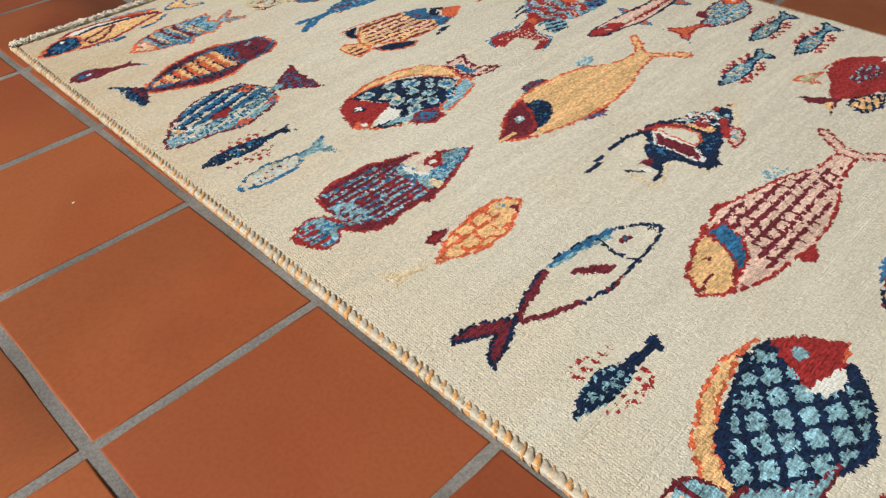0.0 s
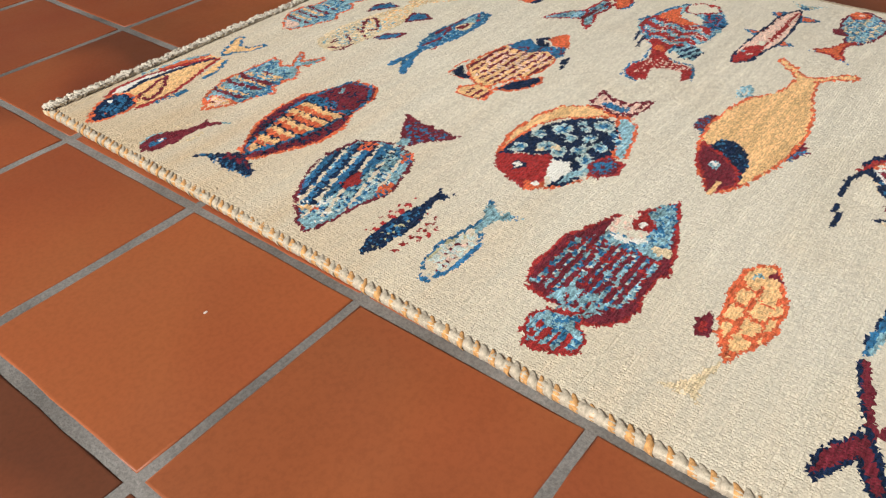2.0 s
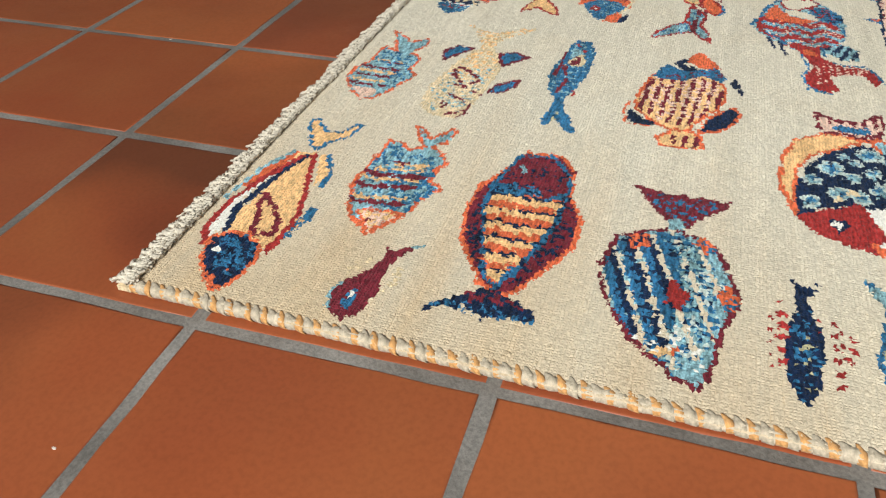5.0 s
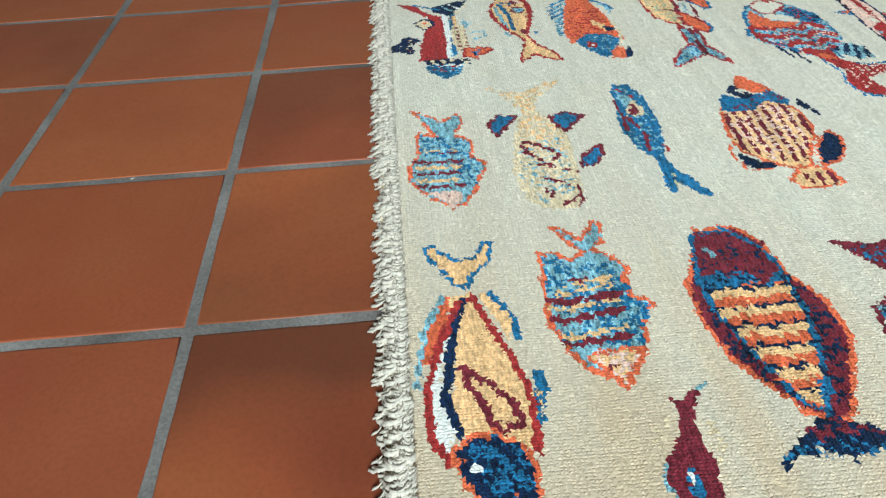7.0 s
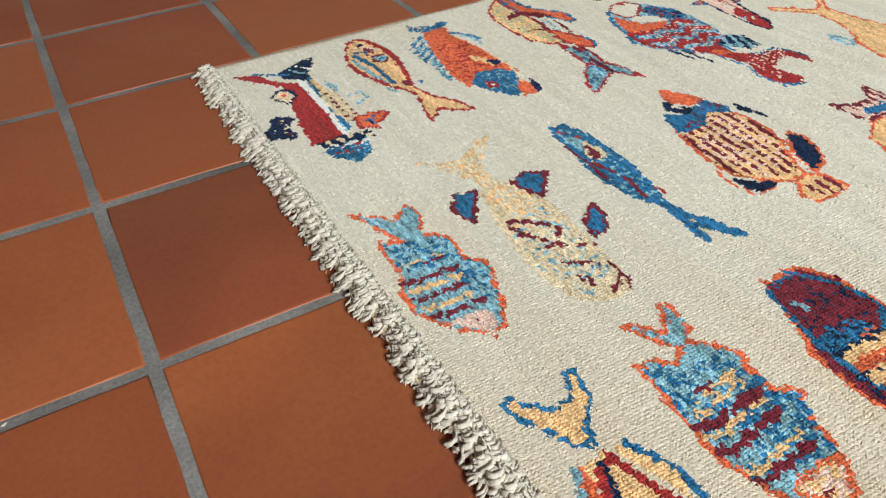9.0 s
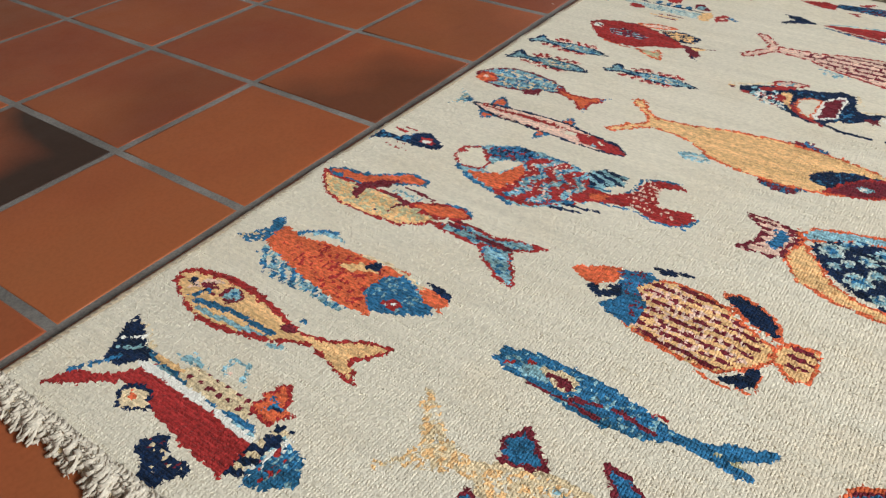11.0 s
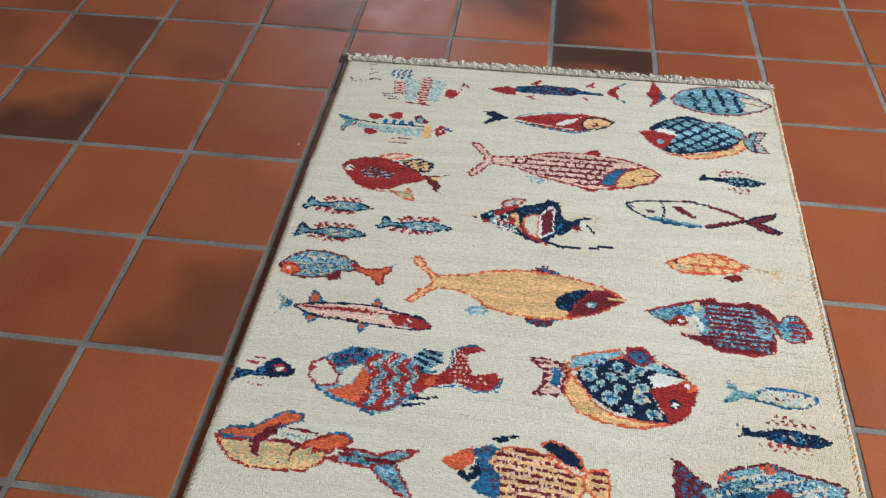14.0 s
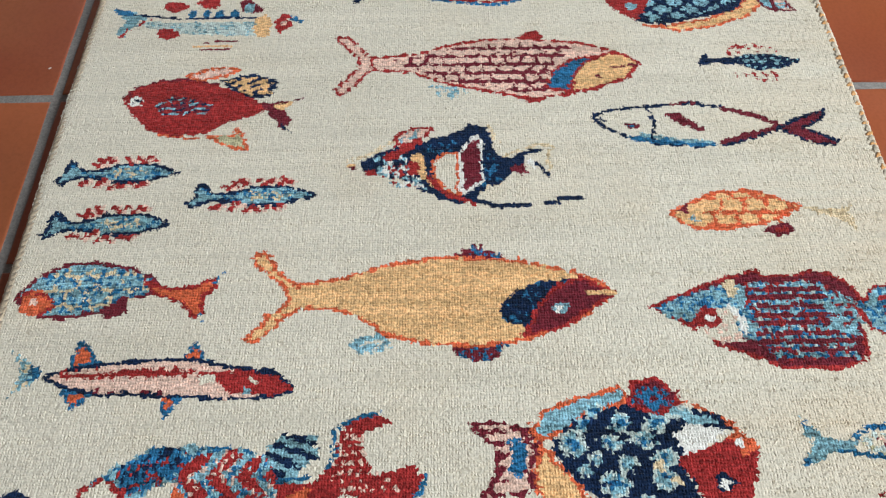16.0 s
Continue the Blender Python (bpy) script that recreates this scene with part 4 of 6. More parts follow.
m.fill("l", -5.5, 2.1, -4.5, 1.1, -3.7, 0.1, -1.2, 0.1, -1.3, -0.5, -3.9, -1.0, -5.4, -2.1, -6.3, -1.8, -5.1, -0.5)
m.fill("b", -5.5, 2.1, -4.7, 1.3, -5.1, 0.8)
m.fill("b", -6.3, -1.8, -5.3, -1.1, -5.3, -2.0)
m.mixed("a", 0.5, -1.2, 0.1, 0.0, 0.7, 3.6, 0.8, 5.6, -0.1, 4.0, -1.3, 1.8, -1.4, -1.3, -0.7)

m = Motif("small navy speckled fish shape with red dotted fins", 0.959, -0.023, 1.077, 1.015)
m.fill("k", -5.7, 0.8, -4.7, 0.4, -3.5, -0.2, -1.3, 0.5, 1.5, 0.5, 4.2, 0.1, 5.6, -0.9, 3.2, -1.7, -0.2, -1.6, -2.2, -1.0, -4.3, -0.9, -5.5, -1.3, -5.0, -0.1)
m.mixed("b", 0.25, -2.8, -0.0, 1.5, 0.5, 5.6, -0.9, 3.2, -1.7, -2.2, -1.0)
m.mixed("g", 0.12, -2.1, 0.0, 4.2, 0.1, 3.2, -1.7, -0.2, -1.5)
m.ticks("r", 1.05, -2.8, 1.0, -0.6, 2.7, 3.8, 1.8, 3.5, 1.0, -2.0, 0.3)
m.ticks("r", 1.05, -3.7, -1.7, -2.3, -1.3, 3.2, -1.8, 3.0, -2.6, -1.1, -2.6, -3.1, -2.2)

m = Motif("leaping fish shape in olive, coral and blue", 0.370, -0.121, 0.982, 1.026)
m.edged("o", "b", -13.2, 0.8, -11.7, 1.6, -8.7, 2.0, -6.9, 3.5, -5.0, 4.8, -2.4, 4.5, -2.9, 3.6, -5.1, 2.5, -6.8, 0.6, -9.7, 0.4, -12.5, 0.3)
m.edged("y", "r", -13.5, 0.4, -11.9, -0.0, -8.9, 0.1, -3.8, 0.8, -0.5, -0.4, 1.8, -0.2, 1.3, -1.6, -0.6, -2.9, -4.2, -3.2, -7.8, -3.2, -10.3, -2.6, -12.1, -1.2)
m.mixed("g", 0.5, -12.5, -0.3, -3.8, 0.6, 1.7, -0.4, -0.7, -2.6, -7.9, -2.9, -10.3, -2.3)
m.mixed("k", 0.08, -5.6, -0.8, 1.0, -0.4, 0.6, -1.9, -4.3, -2.7)
m.fill("m", -8.7, 0.2, -7.5, 1.6, -5.3, 3.2, -5.4, 1.5, -7.0, 0.1)
m.fill("m", -8.8, -0.0, -7.4, 0.2, -7.0, -1.9, -8.0, -1.5)
m.line("m", 0.35, -3.0, -2.0, -2.9, -0.5, -1.2, 0.8)
m.line("m", 0.4, -5.3, 0.6, -0.7, 0.2, 6.6, 0.7)
m.line("m", 0.3, -4.3, 2.4, -0.1, 2.2, 0.9, 1.2)
m.mixed("l", 0.4, -4.9, 1.9, -0.3, 1.9, -0.8, 0.6, -4.6, 0.9)
m.edged("o", "r", -2.0, 0.4, 0.4, 1.8, 3.2, 2.6, 4.5, 1.8, 3.7, 0.7, 0.9, -0.1)
m.line("b", 0.3, 1.1, 2.3, 3.2, 2.7, 4.6, 2.0)
m.edged("l", "r", 1.9, -1.0, 5.1, 0.7, 8.2, 0.2, 10.9, 1.2, 13.2, 1.4, 12.2, 0.4, 10.5, -0.4, 7.8, -1.5, 4.1, -1.3)
m.mixed("b", 0.3, 2.6, -0.9, 5.2, 0.5, 8.2, 0.0, 12.8, 1.1, 10.5, -0.4, 7.7, -1.2)
m.edged("l", "r", 7.6, -1.2, 10.5, -0.5, 11.6, -2.1, 12.8, -3.7, 13.5, -4.9, 11.3, -4.2, 9.1, -2.8)
m.mixed("b", 0.3, 7.6, -1.2, 10.5, -0.5, 11.6, -2.1, 12.8, -3.7, 11.3, -3.9, 9.1, -2.8)
m.line("m", 0.4, 3.1, -0.1, 7.6, -0.4, 10.5, -0.5)

m = Motif("round brown-striped fish shape with navy fins", 0.634, -0.122, 0.983, 1.003)
m.edged("y", "o", -5.2, 0.9, -3.7, 2.9, -1.9, 3.6, 0.6, 3.5, 2.8, 2.9, 4.6, 1.7, 6.6, 0.8, 7.9, 0.5, 7.6, -1.1, 6.4, -2.6, 4.8, -4.4, 2.3, -4.7, -1.2, -4.1, -3.7, -3.5)
m.bars("m", -5, 0.98, 0.5, 0.15, 0, -5.1, 0.7, -3.5, 2.6, -1.8, 3.4, 0.7, 3.3, 2.8, 2.7, 4.6, 1.5, 6.7, 0.3, 6.2, -2.1, 4.7, -4.1, 2.2, -4.5, -1.3, -3.9, -3.6, -3.1)
m.mixed("p", 0.25, -5.1, 0.7, -1.8, 3.4, 4.6, 1.5, 6.2, -2.1, 2.2, -4.5, -3.6, -3.1)
m.fill("b", -6.8, 2.6, -4.5, 3.7, -3.3, 3.1, -4.6, 1.4, -2.8, -0.9, -3.0, -3.6, -4.8, -3.2, -6.6, -2.2, -5.5, -1.1, -5.9, 0.9)
m.mixed("m", 0.25, -6.8, 2.6, -4.5, 3.7, -4.6, 1.4, -2.8, -0.9, -3.4, -2.5)
m.fill("o", -10.6, 0.7, -9.1, 1.9, -6.8, 2.9, -6.3, 0.9, -8.0, -0.4, -9.1, -0.3)
m.fill("k", -8.5, -0.9, -5.8, 0.9, -5.3, -0.6, -6.8, -1.8)
m.spot("c", -6.9, -0.2, 0.48, 0.47)
m.spot("m", -6.9, -0.1, 0.20, 0.20)
m.fill("k", -4.6, 4.3, -3.5, 4.9, -0.9, 5.3, -2.2, 4.2, -3.6, 3.9)
m.edged("k", "o", 2.0, 4.3, 3.0, 5.1, 5.1, 4.5, 6.9, 3.2, 7.6, 1.6, 5.9, 1.8, 3.7, 2.9)
m.fill("k", 2.2, 4.0, 3.2, 4.8, 5.2, 4.1, 6.9, 2.8, 7.3, 1.6, 5.8, 2.0, 3.7, 3.1)
m.fill("k", 4.5, -5.0, 5.9, -4.0, 6.9, -2.3, 7.4, -3.0, 7.1, -4.9, 5.9, -5.1)
m.line("o", 0.26, 3.2, -5.3, 5.6, -5.4, 7.6, -5.2, 7.4, -3.0)
m.edged("y", "o", 7.2, -0.3, 8.1, 1.7, 10.2, 2.0, 10.6, 1.0, 10.6, -1.6, 9.2, -2.2, 8.3, -1.3)
m.bars("m", -5, 0.98, 0.45, 0, 0, 8.1, 1.6, 10.2, 2.0, 10.6, 1.0, 10.4, -0.6, 8.6, -0.8)

m = Motif("fish shape with long blue and navy ribs and a maroon tail", 0.915, -0.115, 0.980, 1.018)
m.edged("l", "m", -5.2, -0.4, -4.5, -2.1, -3.2, -4.0, 0.5, -4.7, 3.8, -4.1, 7.6, -2.0, 10.1, 0.8, 10.9, 2.5, 8.5, 3.2, 5.7, 3.5, 3.8, 4.1, 1.6, 4.7, -3.9, 2.9, -4.8, 1.0)
m.mixed("b", 0.45, -5.1, -0.3, -2.8, -3.8, 0.9, -4.7, 4.4, -3.7, 7.5, -1.8, 9.9, 0.8, 7.9, 2.8, 4.5, 3.4, 0.2, 3.6, -4.2, 1.6)
m.mixed("a", 0.22, -2.3, 0.1, -4.2, 1.6, 0.2, 3.6, 4.5, 3.4, 7.9, 2.8, 9.9, 0.8, 7.9, -1.2, 4.7, 0.3)
m.bars("b", 17, 1.5, 0.5, 0, 0, -5.1, -0.3, -2.8, -3.8, 0.9, -4.7, 4.4, -3.7, 7.5, -1.8, 9.3, 0.3, 6.1, 0.6, -1.2, 1.3)
m.bars("k", 17, 1.5, 0.3, 0, 0.6, -4.1, -1.5, -2.8, -3.8, 0.9, -4.7, 4.4, -3.7, 7.5, -1.8, 9.3, 0.3, 6.1, 0.6, -2.3, 0.1)
m.bars("c", 17, 1.5, 0.22, 0, 0.3, -5.1, -0.3, -2.8, -3.8, 0.9, -4.7, 4.4, -3.7, 7.5, -1.8, 9.9, 0.8, 7.9, 2.8, 4.5, 3.4, 0.2, 3.6, -4.2, 1.6)
m.mixed("k", 0.1, -2.8, -3.8, 4.4, -3.7, 9.9, 0.8, 4.5, 3.4, -4.2, 1.6)
m.fill("r", 3.5, 0.1, 0.8, 0.0, 2.3, 1.5, 4.0, 1.0)
m.fill("o", -1.4, -3.2, -3.5, -3.3, -4.3, -1.9, -2.8, -1.6)
m.mixed("k", 0.35, -0.9, -3.2, -3.5, -3.3, -4.6, -1.8, -2.8, -1.5)
m.fill("o", 3.6, 3.8, 1.4, 3.2, 0.4, 4.0, 2.1, 4.7)
m.fill("o", -3.8, 1.3, -4.9, 2.0, -3.6, 3.1, -2.7, 2.4)
m.mixed("b", 0.4, 3.6, 3.8, 1.4, 3.2, 0.4, 4.0, 2.1, 4.7)
m.mixed("b", 0.3, -3.8, 1.3, -4.9, 2.0, -3.6, 3.1, -2.7, 2.4)
m.spot("y", 8.4, -0.0, 0.44, 0.46)
m.spot("o", 7.8, 0.9, 0.33, 0.31)
m.mixed("w", 0.12, 7.4, -1.7, 4.4, 0.7, 7.9, 2.8, 10.4, 2.2)
m.edged("m", "m", -10.8, -3.6, -10.0, -0.9, -10.0, 3.9, -8.0, 2.3, -5.9, 0.7, -6.6, -0.8)
m.mixed("b", 0.4, -10.5, -3.1, -9.8, -0.7, -9.6, 3.2, -6.1, 0.6, -7.0, -0.9)
m.fill("l", -5.2, -0.4, -6.6, -0.8, -6.8, 0.2, -5.0, 0.9)

m = Motif("coral fish shape with a blue face and fins", 0.358, -0.236, 1.015, 1.001)
m.bars("b", -50, 0.95, 0.55, 0, 0, -8.5, -1.5, -6.0, -0.7, -0.3, -2.2, 4.5, -2.8, 3.9, -4.0, 0.1, -4.0, -4.9, -3.9)
m.mixed("l", 0.35, -8.3, -1.4, -6.0, -0.7, -0.3, -2.2, 4.5, -2.8, 3.9, -4.0, 0.1, -4.0, -4.5, -3.6)
m.line("b", 0.4, -6.5, 1.6, -5.5, 3.0, -3.2, 4.1)
m.line("l", 0.4, -5.1, 2.9, -2.9, 3.7, -2.0, 3.5)
m.fill("b", -11.0, -1.4, -9.9, 0.1, -9.0, 1.1, -9.9, 2.3, -9.1, 3.3, -7.6, 1.4, -7.9, -0.3, -9.6, -1.6)
m.mixed("t", 0.3, -11.0, -1.4, -9.0, 1.1, -7.9, -0.3, -9.6, -1.6)
m.edged("o", "o", -7.9, -0.4, -7.8, 2.2, -5.8, 1.5, -3.1, 2.3, 0.7, 2.8, 3.5, 2.7, 5.7, 3.3, 5.7, 1.4, 5.0, -0.8, 6.2, -2.8, 3.2, -3.1, -0.9, -2.3, -4.4, -1.6)
m.mixed("r", 0.28, -7.4, -0.1, -3.0, 2.2, 3.6, 2.6, 5.3, 1.1, 5.8, -2.5, 3.0, -2.9, -1.1, -2.1)
m.fill("b", 4.1, -0.8, 4.3, 1.6, 5.9, 3.0, 7.5, 2.6, 9.2, 1.1, 10.8, -0.0, 8.2, -1.7, 5.9, -2.6)
m.mixed("l", 0.2, 4.1, -0.8, 4.3, 1.6, 5.9, 3.0, 7.5, 2.6, 9.2, 1.1, 8.1, -1.5)
m.spot("r", 7.1, -0.9, 0.72, 0.66)
m.spot("w", 7.1, -0.9, 0.32, 0.33)
m.fill("o", 6.5, 2.7, 8.7, 2.5, 10.8, 2.2, 11.0, 0.5, 9.2, 0.9)
m.fill("k", 7.6, 3.3, 9.0, 3.3, 10.6, 2.9, 10.8, 2.1, 9.0, 2.5)
m.line("t", 0.35, 0.6, 2.9, 3.6, 3.3, 6.3, 2.7, 8.2, 2.2)
m.fill("y", 0.0, 0.4, 1.3, 2.0, 3.4, 1.7, 1.3, 0.5)
m.fill("k", 1.5, 1.4, 2.8, 3.2, 3.8, 2.0, 2.6, 1.7)

m = Motif("slim blue fish shape with a forked tail", 0.638, -0.237, 0.982, 0.995)
m.fill("b", -10.8, -1.2, -10.7, 0.5, -9.0, 1.0, -7.1, 1.5, -4.3, 1.4, -1.6, 1.4, 1.3, 0.7, 4.0, 0.1, 6.1, 0.4, 7.8, 1.4, 10.8, 2.4, 10.0, 1.2, 8.1, -0.0, 9.2, -0.5, 10.1, -1.1, 8.6, -1.2, 6.4, -0.9, 4.1, -0.9, 1.9, -2.0, -0.3, -2.3, -3.3, -2.4, -6.4, -1.8, -8.8, -1.7)
m.mixed("l", 0.22, -10.5, -1.0, -10.6, 0.3, -7.0, 1.4, -1.5, 1.2, 4.1, 0.0, 1.9, -1.9, -3.4, -2.3, -8.9, -1.6)
m.fill("l", -8.7, -0.6, -6.9, 0.4, -6.0, -1.2, -7.7, -1.2)
m.line("m", 0.35, -7.3, -1.7, -4.3, -1.8, -1.1, -1.9)
m.line("m", 0.35, -3.8, -1.3, -0.4, -0.5, 3.0, -1.0)
m.edged("m", "t", -6.9, 0.1, -5.5, 0.4, -4.0, 0.3, -4.1, -1.1, -5.4, -0.9)
m.spot("r", -9.5, -0.8, 0.36, 0.42)
m.spot("r", -8.0, 0.1, 0.39, 0.37)
m.line("r", 0.3, 1.9, 0.6, 2.7, 0.9)
m.mixed("g", 0.3, 6.3, 0.1, 8.4, 0.3, 9.2, -0.5, 7.0, -0.5)

m = Motif("purple-headed fish shape with wavy gold and coral bands", 0.893, -0.230, 0.997, 0.997)
m.edged("m", "o", -4.8, -4.3, -1.5, -4.6, 2.2, -4.0, 5.0, -2.5, 7.4, -1.0, 8.2, 0.4, 7.6, 1.6, 4.9, 3.0, 1.4, 4.5, -1.8, 4.5, -3.7, 3.7, -5.0, 3.0, -8.7, 2.8, -11.0, 1.3, -10.8, -1.7, -6.9, -3.2)
m.mixed("k", 0.35, -4.3, -3.9, -6.9, -3.2, -5.0, 3.1, -1.1, 4.3, 3.1, 3.6, 7.0, 1.6, 7.2, -0.9, 2.2, -3.8)
m.fill("b", -5.4, -3.5, -5.0, 3.0, -0.3, 2.8, 4.1, 1.7, 7.8, 0.2, 6.8, -1.0, 2.9, -2.3, -1.6, -3.5)
m.mixed("k", 0.3, -5.4, -3.5, -5.0, 3.0, -0.3, 2.8, 4.1, 1.7, 7.8, 0.2, 2.9, -2.3)
m.fill("y", -4.0, -3.2, -4.3, 2.6, -0.3, 2.3, 3.9, 1.3, 7.2, -0.1, 6.3, -1.0, 2.6, -2.1, -1.9, -3.2)
m.bars("o", 90, 1.9, 0.6, 0.25, 0, -4.0, -3.2, -4.3, 2.6, -0.3, 2.3, 3.9, 1.3, 7.2, -0.1, 6.3, -1.0, 2.6, -2.1, -1.9, -3.2)
m.bars("k", 90, 1.9, 0.18, 0.25, 0, -4.5, -3.2, -4.8, 2.8, -0.3, 2.6, 3.9, 1.4, 7.2, -0.0, 6.3, -1.0, 2.6, -2.3, -1.9, -3.5)
m.edged("m", "b", -10.2, -2.2, -10.7, 0.6, -8.1, 2.5, -5.4, 2.9, -4.0, 1.2, -5.6, -0.4, -5.3, -3.3)
m.mixed("k", 0.2, -9.8, -2.2, -10.5, 0.5, -7.9, 2.5, -4.5, 1.2, -5.5, -2.9)
m.spot("l", -8.1, -1.5, 0.47, 0.31)
m.fill("k", 10.8, -4.2, 9.5, -2.8, 7.9, -1.0, 8.0, 0.7, 8.6, 2.0, 9.8, 3.7, 10.5, 3.4, 10.2, 1.8, 10.9, 0.0, 10.1, -1.2, 10.3, -2.9, 11.0, -3.8)
m.mixed("b", 0.3, 10.8, -4.2, 9.5, -2.8, 9.3, -1.1, 10.0, 3.7, 10.5, 3.4, 10.9, 0.0, 10.3, -2.9)
m.mixed("m", 0.5, 9.3, -2.3, 8.0, -1.0, 8.6, 2.0, 9.4, 2.5, 9.3, 0.2)

m = Motif("gold fish shape outlined in dark red", 0.356, -0.317, 0.978, 0.991)
m.edged("y", "r", -10.4, -0.9, -11.1, 0.1, -10.1, 1.2, -6.8, 2.0, -4.0, 2.0, -0.5, 1.4, 2.2, 0.7, 3.5, 0.4, 6.3, 1.0, 8.9, 2.8, 11.1, 3.2, 9.9, 1.0, 9.0, 0.4, 10.8, -1.3, 8.8, -1.1, 7.5, -0.6, 5.2, -0.1, 3.2, -1.0, 1.5, -1.9, -1.6, -2.7, -5.1, -3.0, -7.0, -2.6, -9.0, -1.8)
m.fill("k", -9.7, -0.5, -9.2, 0.5, -8.6, -0.4)
m.line("k", 0.4, -7.5, -0.3, -7.3, 0.7)
m.line("p", 0.4, -8.7, -0.9, -8.2, 0.6, -6.7, 1.2)
m.line("r", 0.6, -10.4, -0.9, -11.1, 0.1, -10.1, 1.2, -6.8, 2.0, -4.0, 2.0, -0.5, 1.4, 2.6, 0.6)
m.spot("m", -4.6, 0.5, 1.11, 0.94)
m.spot("l", -4.6, 0.5, 0.78, 0.64)
m.fill("m", -8.1, 0.2, -7.3, 0.9, -6.2, 0.4, -6.7, -0.5)
m.spot("b", -4.7, 0.7, 0.28, 0.25)
m.line("b", 0.4, -7.9, -1.6, -6.8, -0.0)
m.line("b", 0.6, -6.8, -1.6, -3.5, -1.0, 1.9, -1.0)
m.line("l", 0.5, -6.2, -2.3, -2.4, -2.0, 1.3, -1.6)
m.line("r", 0.5, -5.0, -3.1, -1.5, -2.7, 1.9, -1.6)
m.fill("m", 1.4, 0.2, 2.4, 0.8, 3.5, 0.3, 2.9, -0.4)
m.spot("b", 2.9, 1.6, 0.47, 0.34)
m.line("l", 0.3, 2.3, -2.0, 3.9, -1.6)
m.fill("y", 5.9, 0.1, 9.6, 2.7, 9.7, 1.2, 8.0, 0.4)

m = Motif("pale straw fish shape with maroon stitching and blue fins", 0.626, -0.337, 0.969, 1.047)
m.mixed("t", 0.75, -7.1, -0.9, -4.3, 0.4, -1.0, 2.1, 3.0, 1.9, 6.7, 1.7, 9.6, 1.7, 12.0, 0.8, 12.1, -0.8, 10.8, -2.5, 8.9, -3.3, 6.0, -3.3, 2.8, -3.0, -0.8, -2.1, -4.0, -1.3)
m.mixed("y", 0.25, -7.1, -0.9, -4.3, 0.4, -1.0, 2.1, 3.0, 1.9, 2.8, -3.0, -0.8, -2.1, -4.0, -1.3)
m.mixed("l", 0.2, -0.6, 1.6, 6.9, 1.5, 11.9, 0.4, 10.7, -2.3, 6.0, -3.3, 2.5, -2.6)
m.line("t", 0.45, -7.1, -0.9, -1.0, 2.1, 6.7, 1.7, 12.0, 0.8, 12.0, -1.2, 10.5, -2.7, 6.1, -3.3, -0.6, -2.3, -3.8, -1.5)
m.mixed("t", 0.6, -11.4, -4.4, -9.3, -1.0, -12.0, 2.8, -11.7, 3.8, -8.1, 0.8, -5.5, 0.1, -6.4, -1.7, -8.9, -2.6)
m.mixed("y", 0.3, -11.4, -4.4, -9.3, -1.0, -12.0, 2.8, -11.7, 3.8, -8.1, 0.8, -5.5, 0.1, -6.4, -1.7, -8.9, -2.6)
m.edged("b", "m", -3.9, 1.1, -4.5, 3.0, -3.7, 4.4, -2.3, 3.3, -0.7, 2.2)
m.edged("b", "m", -4.6, -3.5, -4.6, -1.8, -2.5, -2.9, -0.4, -4.0, -2.3, -4.6, -3.5, -4.3)
m.edged("b", "m", 2.3, 4.7, 4.1, 4.6, 5.9, 3.3, 6.0, 2.3, 4.1, 2.7)
m.line("m", 0.4, 0.6, -2.0, 1.9, -0.2, 3.5, 0.9, 4.8, -0.3, 5.1, -1.2)
m.line("m", 0.4, 4.6, -0.5, 2.8, -1.8, 0.9, -2.2)
m.line("m", 0.32, 4.9, -0.6, 6.8, 1.9)
m.line("m", 0.32, 7.1, -1.2, 9.0, 1.4, 10.4, 1.3, 11.6, -0.3)
m.line("m", 0.32, 10.8, 1.5, 11.9, 0.9)
m.spot("m", 9.6, -1.0, 0.47, 0.42)
m.spot("c", 9.5, -1.0, 0.20, 0.20)

m = Motif("dark maroon drop-shaped motif with a blue eye", 0.983, -0.317, 0.957, 0.850)
m.mixed("t", 0.5, 0.1, -2.8, -2.1, -1.3, -2.2, -0.4, 1.0, -1.9)
m.mixed("t", 0.5, -1.4, 1.5, -1.8, 2.6, 0.5, 2.3, 1.6, 1.4)
m.line("l", 0.4, -3.8, 1.5, -4.7, 2.9)
m.fill("m", -3.8, -0.1, -3.3, 0.7, -4.3, 1.9, -3.9, 2.3, -2.6, 1.2, -0.3, 1.0, 2.1, 1.2, 4.0, 0.8, 4.7, 0.1, 4.8, -1.1, 3.9, -1.9, 2.5, -2.3, 1.0, -2.1, -0.1, -1.0, -1.8, 0.0)
m.line("l", 0.3, 1.3, -2.2, 2.7, -2.4, 4.2, -1.9)
m.spot("b", 2.7, -0.6, 1.07, 0.51)
m.spot("w", 2.3, -0.7, 0.41, 0.21)

m = Motif("ornate winged shape in red, blue and gold wool", 0.377, -0.419, 1.002, 0.992)
m.edged("r", "r", -7.1, -0.5, -5.4, 1.8, -1.7, 1.5, 3.8, 1.4, 6.3, 0.7, 6.6, -2.3, 3.4, -2.0, -0.3, -1.4)
m.line("w", 0.7, -6.4, 1.3, 0.9, 1.4, 5.9, 1.0)
m.line("l", 0.4, -5.9, 2.1, 1.0, 1.8, 6.0, 1.4)
m.line("b", 0.4, -7.3, 2.4, -3.8, 2.1, -0.7, 1.9)
m.line("b", 0.35, 0.5, 1.7, 5.5, 1.8)
m.line("y", 0.4, -6.2, 2.6, -2.2, 2.4)
